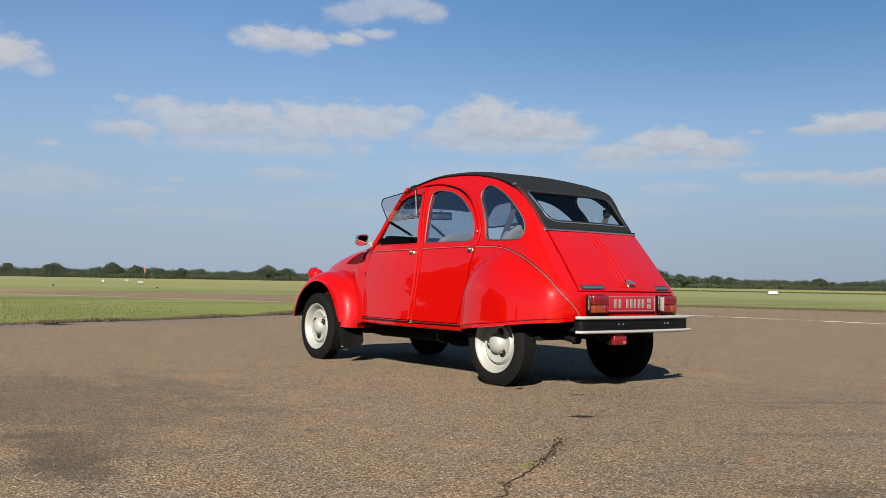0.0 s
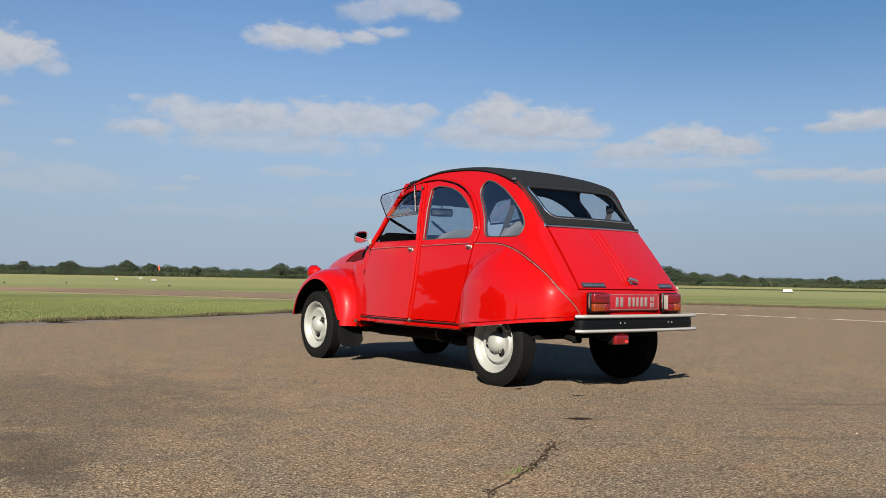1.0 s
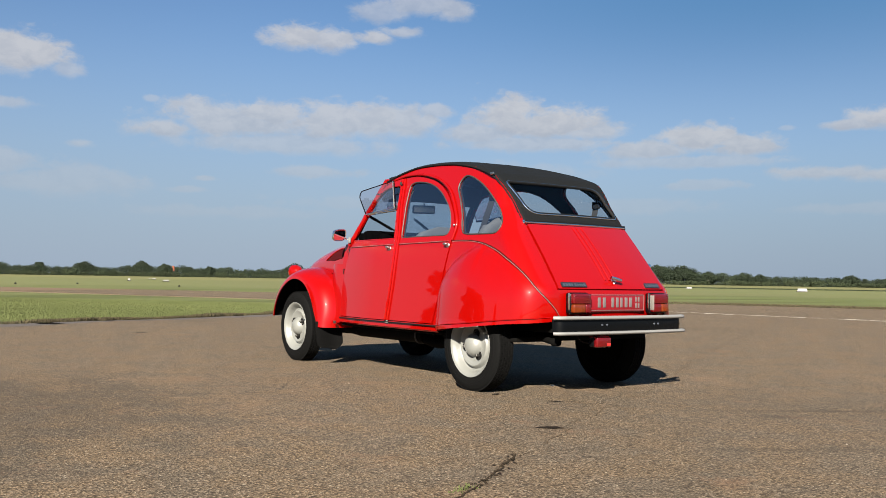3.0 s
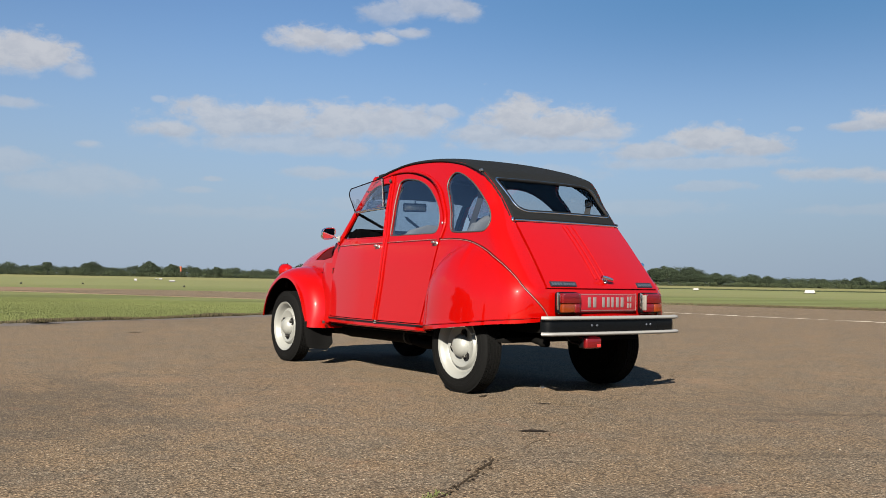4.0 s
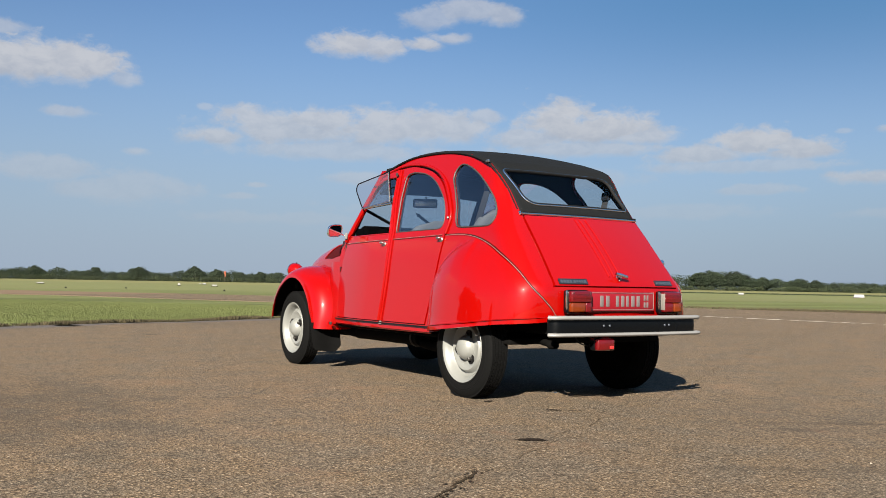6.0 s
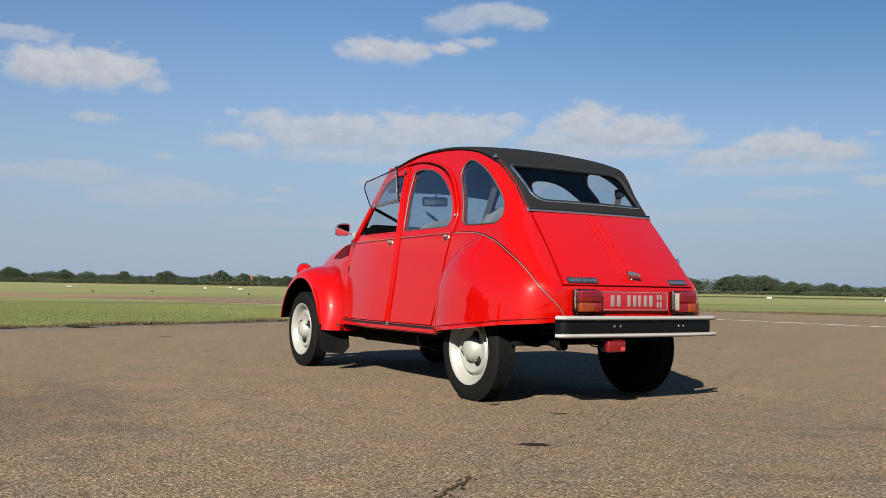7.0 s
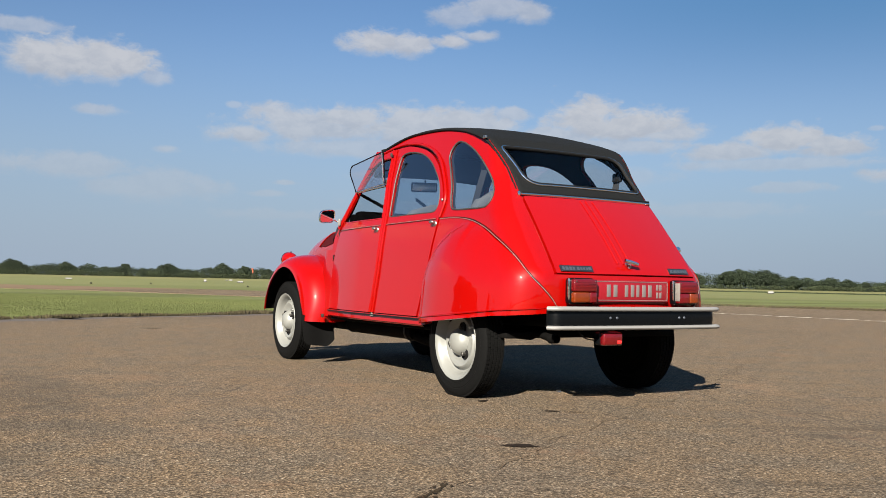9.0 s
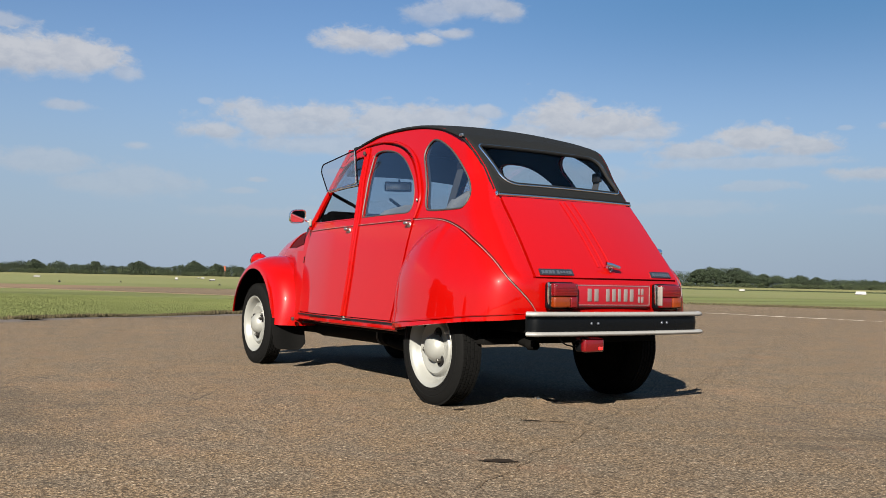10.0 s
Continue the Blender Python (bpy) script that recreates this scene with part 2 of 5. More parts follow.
    s.inputs["Specular IOR Level"].default_value = 0.10
    n.wire(col, s.inputs["Base Color"])
    b = n.add("ShaderNodeBump", Strength=0.6, Distance=0.004)
    n.wire(n.math("ADD", grit.outputs["Distance"], speck), b.inputs["Height"])
    n.wire(b.outputs[0], s.inputs["Normal"])
    n.wire(s.outputs[0], n.add("ShaderNodeOutputMaterial").inputs[0])
    return mat


def grass_material(name="mown_grass"):
    mat = bpy.data.materials.new(name)
    mat.use_nodes = True
    n = Nodes(mat.node_tree)
    pos = n.add("ShaderNodeTexCoord").outputs["Object"]
    fine, mid, wide = n.noise(pos, 14.0, 5.0, 0.7), n.noise(pos, 0.8, 4.0), n.noise(pos, 0.045, 3.0)
    col = n.mix(n.band(fine, 0.3, 0.7), (0.03224, 0.0442, 0.01131, 1), (0.07019, 0.08059, 0.02545, 1))
    col = n.mix(n.band(mid, 0.40, 0.72, 0.0, 0.5), col, (0.07019, 0.0754, 0.02714, 1))
    away = n.add("ShaderNodeVectorMath", operation="LENGTH")
    n.wire(pos, away.inputs[0])
    streaks = n.add("ShaderNodeVectorMath", operation="MULTIPLY", i1=(0.035, 0.22, 1.0))
    n.wire(pos, streaks.inputs[0])
    mown = n.noise(streaks.outputs[0], 1.0, 4.0, 0.6)
    col = n.mix(n.band(mown, 0.40, 0.60, 0.0, 0.60), col, (0.1051, 0.1185, 0.0430, 1))
    uncut = n.math("ADD", away.outputs["Value"], n.math("MULTIPLY", wide, 40.0))
    col = n.mix(n.band(uncut, 58.0, 80.0, 0.0, 0.7), col, (0.1050, 0.1110, 0.0470, 1))
    col = n.mix(n.band(wide, 0.45, 0.62, 0.0, 0.35), col, (0.09877, 0.0962, 0.04242, 1))
    # drier, yellower field past the strip of longer grass
    past = n.add("ShaderNodeVectorMath", operation="DOT_PRODUCT", i1=(0.790, 0.613, 0.0))
    n.wire(pos, past.outputs[0].node.inputs[0])
    lane = n.add("ShaderNodeVectorMath", operation="MULTIPLY", i1=(0.02, 0.9, 1.0))
    spin = n.add("ShaderNodeVectorRotate", Angle=0.911)
    n.wire(pos, spin.inputs[0])
    n.wire(spin.outputs[0], lane.inputs[0])
    lanes = n.noise(lane.outputs[0], 0.5, 3.0, 0.6)
    dry = n.math("MULTIPLY", n.band(past.outputs["Value"], 133.5, 135.0), n.band(lanes, 0.35, 0.65, 0.35, 0.9))
    col = n.mix(dry, col, (0.118, 0.112, 0.046, 1))
    s = n.add("ShaderNodeBsdfPrincipled", Roughness=0.9)
    s.inputs["Specular IOR Level"].default_value = 0.15
    n.wire(col, s.inputs["Base Color"])
    b = n.add("ShaderNodeBump", Strength=0.8, Distance=0.03)
    n.wire(fine, b.inputs["Height"])
    n.wire(b.outputs[0], s.inputs["Normal"])
    n.wire(s.outputs[0], n.add("ShaderNodeOutputMaterial").inputs[0])
    return mat


def leaf_material(name, dark, light):
    """Foliage or blades whose tint differs from piece to piece."""
    mat = bpy.data.materials.new(name)
    mat.use_nodes = True
    n = Nodes(mat.node_tree)
    rnd = n.add("ShaderNodeNewGeometry").outputs["Random Per Island"]
    pos = n.add("ShaderNodeTexCoord").outputs["Object"]
    col = n.mix(rnd, (*dark, 1), (*light, 1))
    col = n.mix(n.band(n.noise(pos, 0.12, 3.0), 0.35, 0.68, 0.0, 0.5), col, (*[0.6 * (a + b) / 2 for a, b in zip(dark, light)], 1))
    s = n.add("ShaderNodeBsdfPrincipled", Roughness=0.75)
    s.inputs["Specular IOR Level"].default_value = 0.2
    n.wire(col, s.inputs["Base Color"])
    n.wire(s.outputs[0], n.add("ShaderNodeOutputMaterial").inputs[0])
    return mat


PAINT = material("red_paint", (0.162, 0.0008, 0.0004), 0.34, vary=0.05, scale=9.0, coat=0.9, coat_ior=1.5, bump=0.012, bump_scale=5.0, spec=0.03)
VENT_DARK = material("shaded_vent_red", (0.030, 0.0008, 0.0008), 0.6, vary=0.2, spec=0.1)
PAINT_IN = material("inner_red_paint", (0.1386, 0.003326, 0.003326), 0.5, vary=0.1)
CREAM = material("cream_wheel_paint", (0.119, 0.123, 0.117), 0.42, vary=0.07, scale=20.0, coat=0.3)
WHITE_STRIP = material("white_bumper_plastic", (0.125, 0.125, 0.124), 0.45, vary=0.12)
CHROME = material("chrome", (0.80, 0.80, 0.80), 0.10, metal=1.0, vary=0.05)
STEEL = material("dull_steel", (0.42, 0.42, 0.42), 0.35, metal=1.0, vary=0.15)
BLACK = material("black_rubber", (0.0035, 0.0035, 0.0038), 0.65, vary=0.25, bump=0.2, spec=0.15)
TYRE = material("tyre_rubber", (0.0026, 0.0027, 0.0028), 0.8, vary=0.35, scale=60.0, bump=0.3, bump_scale=300.0, spec=0.06)
GLOSS_BLACK = material("black_plastic", (0.0016, 0.0020, 0.0026), 0.26, vary=0.1, spec=0.14)
UNDER = material("underbody_black", (0.0018, 0.0017, 0.0016), 0.8, vary=0.4, scale=15.0, bump=0.3, spec=0.06)
FABRIC = material("charcoal_roof_fabric", (0.0034, 0.0040, 0.0046), 0.8, vary=0.18, scale=350.0, bump=0.5, bump_scale=900.0, blotch=4.0, spec=0.12)
LINING = material("dark_lining", (0.00588, 0.0063, 0.00756), 0.85, vary=0.2, spec=0.2)
SEAT = material("grey_seat_cloth", (0.045, 0.048, 0.054), 0.9, vary=0.2, scale=120.0, bump=0.3)
BELT = material("grey_belt_webbing", (0.008, 0.009, 0.011), 0.8, vary=0.15, scale=200.0)
SEAL = material("grey_window_seal", (0.0125, 0.0135, 0.0150), 0.6, vary=0.15)
RED_LENS = material("red_lamp_lens", (0.06653, 0.001109, 0.002218), 0.16, vary=0.3, scale=60.0, bump=0.5, bump_scale=150.0, coat=0.6)
AMBER_LENS = material("amber_lamp_lens", (0.085, 0.0125, 0.001), 0.16, vary=0.45, scale=60.0, bump=0.5, bump_scale=150.0, coat=0.6)
LIT_LENS = material("lit_red_lens", (0.4435, 0.01663, 0.01663), 0.16, vary=0.2, coat=0.6)
PIPE = material("pale_piping", (0.10, 0.092, 0.084), 0.5, vary=0.1)
PLATE_RED = material("red_plate", (0.130, 0.0030, 0.0070), 0.35, vary=0.06)
PLATE_WHITE = material("plate_characters", (0.092, 0.080, 0.080), 0.4, vary=0.1)
BADGE = material("dark_badge", (0.007, 0.010, 0.015), 0.35, vary=0.2)
BADGE_TEXT = material("badge_characters", (0.026, 0.031, 0.042), 0.35, vary=0.1)
GLASS = glass_material("window_glass", (0.80, 0.86, 0.90), 2.1)
CLEAR = glass_material("clear_window_film", (0.90, 0.93, 0.95), 0.8, 0.03)
BACK_FILM = glass_material("clear_back_window", (0.92, 0.94, 0.96), 0.30, 0.02)
FLAP_GLASS = glass_material("flap_glass", (0.88, 0.86, 0.93), 2.0)
BOLT = material("dark_bolt_steel", (0.03, 0.029, 0.027), 0.45, metal=0.5, vary=0.3)
HANDLE = material("handle_chrome", (0.36, 0.36, 0.36), 0.40, metal=1.0, vary=0.08)
DASH = material("black_dashboard", (0.0010, 0.0010, 0.0012), 0.9, vary=0.2, spec=0.0)
TAXI = material("tan_taxiway_asphalt", (0.112, 0.080, 0.056), 0.95, vary=0.25, scale=3.0, blotch=0.3, spec=0.05)
DULL_MIRROR = material("worn_mirror_glass", (0.85, 0.87, 0.90), 0.30, metal=1.0, vary=0.05)
MIRROR = material("mirror_glass", (0.9, 0.9, 0.9), 0.01, metal=1.0, vary=0.0)
ASPHALT = asphalt_material()
GRASS = grass_material()
BLADES = leaf_material("grass_blades", (0.044, 0.056, 0.016), (0.070, 0.081, 0.028))
# straw colour; its dark end also paints the shadow low in the rim
DRY = leaf_material("dry_grass_blades", (0.010, 0.009, 0.005), (0.062, 0.050, 0.026))
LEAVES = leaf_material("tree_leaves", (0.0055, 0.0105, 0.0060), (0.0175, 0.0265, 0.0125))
HEDGE = leaf_material("hedge_leaves", (0.010, 0.0165, 0.0075), (0.031, 0.040, 0.018))
BARK = material("bark", (0.05544, 0.04435, 0.03326), 0.9, vary=0.4, bump=0.5)
FADED = material("faded_crack", (0.066, 0.048, 0.032), 0.95, vary=0.6, scale=60.0, bump=0.6, spec=0.04)
EDGE_DUST = material("grey_edge_dust", (0.078, 0.072, 0.071), 0.95, vary=0.35, scale=40.0, blotch=1.5, bump=0.4, spec=0.04)
TAR = material("dark_crack_filling", (0.030, 0.0225, 0.015), 0.95, vary=0.6, scale=60.0, bump=0.6, spec=0.04)
STAIN = material("oil_stain", (0.013, 0.010, 0.008), 0.9, vary=0.5, scale=25.0, spec=0.04)
LINE_PAINT = material("worn_white_line_paint", (0.33, 0.305, 0.265), 0.85, vary=0.4, scale=12.0)
MARKER = material("white_marker_board", (0.20, 0.20, 0.197), 0.6, vary=0.15)
ORANGE = material("windsock_cloth", (0.22, 0.055, 0.025), 0.8, vary=0.2)
GRIT = material("loose_grit", (0.1428, 0.1218, 0.0966), 0.9, vary=0.3)


# ---- building helpers ----
def mesh_of(name, verts, faces, smooth=True, angle=40.0):
    me = bpy.data.meshes.new(name)
    me.from_pydata([tuple(v) for v in verts], [], faces)
    me.update()
    if smooth:
        me.polygons.foreach_set("use_smooth", [True] * len(me.polygons))
        me.set_sharp_from_angle(angle=radians(angle))
    return me


def part(name, shape, mat, parent=None, label="", smooth=True, angle=40.0):
    """Links a shape, (verts, faces), as one mesh object under a thing or part."""
    me = shape if isinstance(shape, bpy.types.Mesh) else mesh_of(name, *shape, smooth=smooth, angle=angle)
    if mat is not None and not me.materials:
        me.materials.append(mat)
    ob = new(name, me)
    ob.parent = parent
    return tagged(ob, label)


def joined(*shapes):
    verts, faces = [], []
    for v, f in shapes:
        k = len(verts)
        verts += list(v)
        faces += [tuple(i + k for i in p) for p in f]
    return verts, faces


def moved(shape, m):
    return [tuple(m @ Vector(v)) for v in shape[0]], list(shape[1])


def mirrored(shape):
    return [(-v[0], v[1], v[2]) for v in shape[0]], [tuple(reversed(p)) for p in shape[1]]


def grid_shape(rows, close_u=False, close_v=False, cap=False):
    """A net over rows of points."""
    h, w = len(rows), len(rows[0])
    verts = [p for r in rows for p in r]
    faces = []
    for i in range(h if close_v else h - 1):
        for j in range(w if close_u else w - 1):
            a, b = i * w + j, i * w + (j + 1) % w
            c, d = ((i + 1) % h) * w + (j + 1) % w, ((i + 1) % h) * w + j
            faces.append((a, b, c, d))
    if cap:
        faces.append(tuple(reversed(range(w))))
        faces.append(tuple((h - 1) * w + j for j in range(w)))
    return verts, faces


def tube(points, radius, closed=False, sides=8, squash=1.0):
    """A round bar along points."""
    pts = [Vector(p) for p in points]
    rows, up = [], None
    for i, p in enumerate(pts):
        a = pts[i - 1] if (i or closed) else p
        b = pts[(i + 1) % len(pts)] if (i + 1 < len(pts) or closed) else p
        t = (b - a).normalized()
        if up is None:
            up = t.orthogonal().normalized() if abs(t.z) > 0.9 else Vector((0, 0, 1))
        up = (up - t * up.dot(t)).normalized()
        side = t.cross(up)
        r = radius(i / (len(pts) - 1)) if callable(radius) else radius
        rows.append([p + r * (math.cos(k * math.tau / sides) * side + squash * math.sin(k * math.tau / sides) * up) for k in range(sides)])
    return grid_shape(rows, close_u=True, close_v=closed, cap=not closed)


def lathe(profile, sides=48, axis="x"):
    """A turned body: profile of (along, radius) about the x axis."""
    rows = []
    for along, r in profile:
        ring = []
        for k in range(sides):
            a = k * math.tau / sides
            p = (along, r * math.cos(a), r * math.sin(a))
            ring.append(p if axis == "x" else (p[1], p[0], p[2]) if axis == "y" else (p[1], p[2], p[0]))
        rows.append(ring)
    return grid_shape(rows, close_u=True)


def box(cx, cy, cz, sx, sy, sz, bevel=0.004, seg=2):
    """A block with rounded edges."""
    bm = bmesh.new()
    bmesh.ops.create_cube(bm, size=1.0, matrix=Matrix.LocRotScale((cx, cy, cz), None, (sx, sy, sz)))
    if bevel:
        bmesh.ops.bevel(bm, geom=bm.edges[:], offset=min(bevel, 0.45 * min(sx, sy, sz)), segments=seg, profile=0.5, affect="EDGES")
    bm.verts.index_update()
    shape = [tuple(v.co) for v in bm.verts], [tuple(v.index for v in f.verts) for f in bm.faces]
    bm.free()
    return shape


def ball(cx, cy, cz, rx, ry, rz, u=20, v=12):
    rows = []
    for i in range(v + 1):
        a = -math.pi / 2 + math.pi * i / v
        rows.append([(cx + rx * math.cos(a) * math.cos(k * math.tau / u), cy + ry * math.cos(a) * math.sin(k * math.tau / u), cz + rz * math.sin(a)) for k in range(u)])
    return grid_shape(rows, close_u=True)


def spline(points, step=0.02, closed=False):
    """A smooth line through points of any dimension, sampled evenly."""
    pts = [np.array(p, float) for p in points]
    m = len(pts)
    out = []
    for i in range(m if closed else m - 1):
        p1, p2 = pts[i], pts[(i + 1) % m]
        p0 = pts[i - 1] if (i or closed) else 2 * p1 - p2
        p3 = pts[(i + 2) % m] if (i + 2 < m or closed) else 2 * p2 - p1
        d = max(2, int(np.linalg.norm(p2 - p1) / step))
        for k in range(d):
            t = k / d
            out.append(0.5 * (2 * p1 + (p2 - p0) * t + (2 * p0 - 5 * p1 + 4 * p2 - p3) * t * t + (3 * p1 - p0 - 3 * p2 + p3) * t ** 3))
    if not closed:
        out.append(pts[-1])
    return [tuple(float(c) for c in p) for p in out]


def rounded(points, radius, step=0.02, seg=6):
    """A closed outline with rounded corners, sampled evenly. radius: one, or one a corner."""
    m, out = len(points), []
    for i in range(m):
        p, a, b = (np.array(points[k], float) for k in (i, i - 1, (i + 1) % m))
        r = radius[i] if isinstance(radius, (list, tuple)) else radius
        u, v = (a - p) / np.linalg.norm(a - p), (b - p) / np.linalg.norm(b - p)
        half = math.acos(max(-1, min(1, float(u @ v)))) / 2
        cut = min(r / max(math.tan(half), 1e-3), 0.49 * np.linalg.norm(a - p), 0.49 * np.linalg.norm(b - p))
        s, e = p + u * cut, p + v * cut
        for k in range(seg + 1):
            t = k / seg
            out.append((1 - t) ** 2 * s + 2 * t * (1 - t) * p + t * t * e)
    dense = []
    for i, p in enumerate(out):
        q = out[(i + 1) % len(out)]
        d = max(1, int(np.linalg.norm(q - p) / step))
        dense += [p + (q - p) * k / d for k in range(d)]
    kept = [dense[0]]
    for p in dense[1:]:
        if np.linalg.norm(p - kept[-1]) > 1e-4:
            kept.append(p)
    if np.linalg.norm(kept[0] - kept[-1]) < 1e-4:
        kept.pop()
    return [tuple(float(c) for c in p) for p in kept]


def inside(poly, pts):
    poly = np.array(poly)
    x, y = pts[:, 0], pts[:, 1]
    hit = np.zeros(len(pts), bool)
    for (x0, y0), (x1, y1) in zip(poly, np.roll(poly, -1, 0)):
        if y0 != y1:
            hit ^= ((y0 > y) != (y1 > y)) & (x < (x1 - x0) * (y - y0) / (y1 - y0) + x0)
    return hit


def sheet(outer, holes, place, thick, step=0.03, inward=(1, 0, 0)):
    """A panel: the outline, less the holes, filled with an even net, bent by place(u, v) and given thickness inwards."""
    from mathutils.geometry import delaunay_2d_cdt
    loops = [outer, *holes]
    pts, edges = [], []
    for loop in loops:
        k = len(pts)
        pts += loop
        edges += [(k + i, k + (i + 1) % len(loop)) for i in range(len(loop))]
    rim = np.array(pts)
    lo, hi = rim.min(0), rim.max(0)
    gu, gv = np.meshgrid(np.arange(lo[0] + step / 2, hi[0], step), np.arange(lo[1] + step / 2, hi[1], step * 0.87))
    gu = gu + (np.arange(gu.shape[0])[:, None] % 2) * step / 2
    net = np.stack([gu.ravel(), gv.ravel()], 1)
    ok = inside(outer, net)
    for hole in holes:
        ok &= ~inside(hole, net)
    net = net[ok]
    near = np.min(np.linalg.norm(net[:, None] - rim[None], axis=2), axis=1)
    net = net[near > step * 0.55]
    flat = [Vector(p) for p in pts] + [Vector(p) for p in net.tolist()]
    v2, _, faces, *_ = delaunay_2d_cdt(flat, edges, [], 0, 1e-7)
    cent = np.array([np.mean([v2[i] for i in f], 0) for f in faces])
    good = inside(outer, cent)
    for hole in holes:
        good &= ~inside(hole, cent)
    faces = [tuple(f) for f, g in zip(faces, good) if g]
    top = [Vector(place(p.x, p.y)) for p in v2]
    normal = [Vector() for _ in top]
    for f in faces:
        c = (top[f[1]] - top[f[0]]).cross(top[f[2]] - top[f[0]])
        for i in f:
            normal[i] += c
    flip = sum(nn.dot(Vector(inward)) for nn in normal) > 0
    if flip:
        faces = [tuple(reversed(f)) for f in faces]
    if not thick:
        return [tuple(p) for p in top], faces
    sign = 1 if flip else -1
    m = len(top)
    low = [p + sign * thick * nn.normalized() for p, nn in zip(top, normal)]
    count = {}
    for f in faces:
        for a, b in zip(f, f[1:] + f[:1]):
            count[(a, b)] = 1
    walls = [(b, a, a + m, b + m) for a, b in count if (b, a) not in count]
    return [tuple(p) for p in top + low], faces + [tuple(i + m for i in reversed(f)) for f in faces] + walls


# ---- ground ----
def scatter_noise(x, y, s=1.0):
    return noise.noise(Vector((x * s, y * s, 3.7)))


TARMAC = [(-70, -70), (34, -70), (25.6, 0), (22.7, 9.1), (21.8, 11.8), (20.2, 15.0), (14.7, 31.2), (10.2, 38.2), (5.2, 43.0), (-42, 95),
          (-54, 90), (2.7, 32.4), (4.2, 29.4), (5.9, 25.8), (7.6, 22.9), (8.8, 20.3), (9.6, 17.4), (9.0, 15.4), (6.9, 13.5),
          (3.9, 11.45), (2.1, 10.45), (0.8, 9.85), (-0.1, 9.55), (-1.0, 9.2), (-1.9, 8.75), (-8, 5.4), (-22, -3), (-70, -30)]


def ragged(poly, step, jitter):
    out = []
    for (x0, y0), (x1, y1) in zip(poly, poly[1:] + poly[:1]):
        d = max(1, int(math.hypot(x1 - x0, y1 - y0) / step))
        for k in range(d):
            x, y = x0 + (x1 - x0) * k / d, y0 + (y1 - y0) * k / d
            out.append((x + jitter * scatter_noise(x, y, 1.7), y + jitter * scatter_noise(y + 9, x, 1.7)))
    return out


ground = part("ground", ([(3500 * math.cos(a * math.tau / 64), 3500 * math.sin(a * math.tau / 64), -0.012) for a in range(64)], [tuple(range(64))]), GRASS, smooth=False)
tagged(ground, "wide flat mown airfield grass, green and straw-coloured", "ground", kind="structure")
edge_line = ragged(TARMAC, 0.35, 0.10)
k = len(edge_line)
apron = part("apron", ([(x, y, 0.0) for x, y in edge_line] + [(x, y, -0.05) for x, y in edge_line],
                       [tuple(range(k))] + [(i, i + k, (i + 1) % k + k, (i + 1) % k) for i in range(k)]), ASPHALT, smooth=False)
tagged(apron, "brown-grey worn asphalt apron with cracks and loose grit", "apron", kind="structure")


def ribbon(points, width, z, wander=0.03, seed=0.0):
    """A flat irregular strip along a line on the ground."""
    line = spline(points, 0.04)
    left, right = [], []
    for i, (x, y) in enumerate(line):
        a, b = line[max(0, i - 1)], line[min(len(line) - 1, i + 1)]
        t = Vector((b[0] - a[0], b[1] - a[1])).normalized()
        nx, ny = -t.y, t.x
        off = wander * (scatter_noise(x + seed, y, 3.1) + 0.6 * scatter_noise(x, y + seed, 9.0) + 0.35 * scatter_noise(x, y - seed, 37.0))
        w = width * (0.55 + 0.9 * abs(scatter_noise(x + 5 + seed, y, 9.0)) + 0.5 * abs(scatter_noise(x, y + seed, 31.0))) / 2
        if abs(scatter_noise(x - 7 + seed, y, 2.2)) < 0.05:
            w *= 0.1
        left.append((x + nx * (off + w), y + ny * (off + w), z))
        right.append((x + nx * (off - w), y + ny * (off - w), z))
    return grid_shape([right, left])


taxiway = part("taxiway", ([(2.4, 33.2, 0.004), (9.6, 38.6, 0.004), (5.0, 43.0, 0.004), (-42, 94.8, 0.004), (-53.6, 90.2, 0.004)], [(0, 1, 2, 3, 4)]), TAXI, smooth=False)
tagged(taxiway, "tan weathered taxiway crossing the grass", "taxiway", kind="structure")


# ---- cracks, stains and paint on the apron ----
crack = tagged(new("crack"), "dark irregular crack running across the asphalt", "crack", kind="structure")
CRACK = [(-3.20, -2.75), (-2.50, -2.21), (-2.36, -2.10), (-2.23, -2.03), (-2.04, -1.93), (-1.73, -1.68)]
part("crack_line", ribbon(CRACK, 0.009, 0.003, 0.05), TAR, crack, smooth=False)
for route, width, seed in (([(-1.73, -1.68), (-1.55, -1.57), (-1.32, -1.47), (-0.98, -1.23), (0.27, -0.55), (1.35, 0.04)], 0.004, 4.0), ([(1.38, 0.10), (2.89, 1.10), (5.73, 2.69), (8.52, 4.29), (12.07, 6.17)], 0.007, 6.0),
                           ([(-1.69, 1.88), (-1.27, 2.30), (-0.51, 3.08), (-0.12, 3.35)], 0.007, 8.0), ([(4.49, 1.17), (4.30, 0.75), (4.37, 0.42), (4.38, 0.04)], 0.007, 12.0)):
    part("crack_line", ribbon(route, width, 0.003, 0.05, seed), FADED, crack, "faint rusty hairline crack", smooth=False)


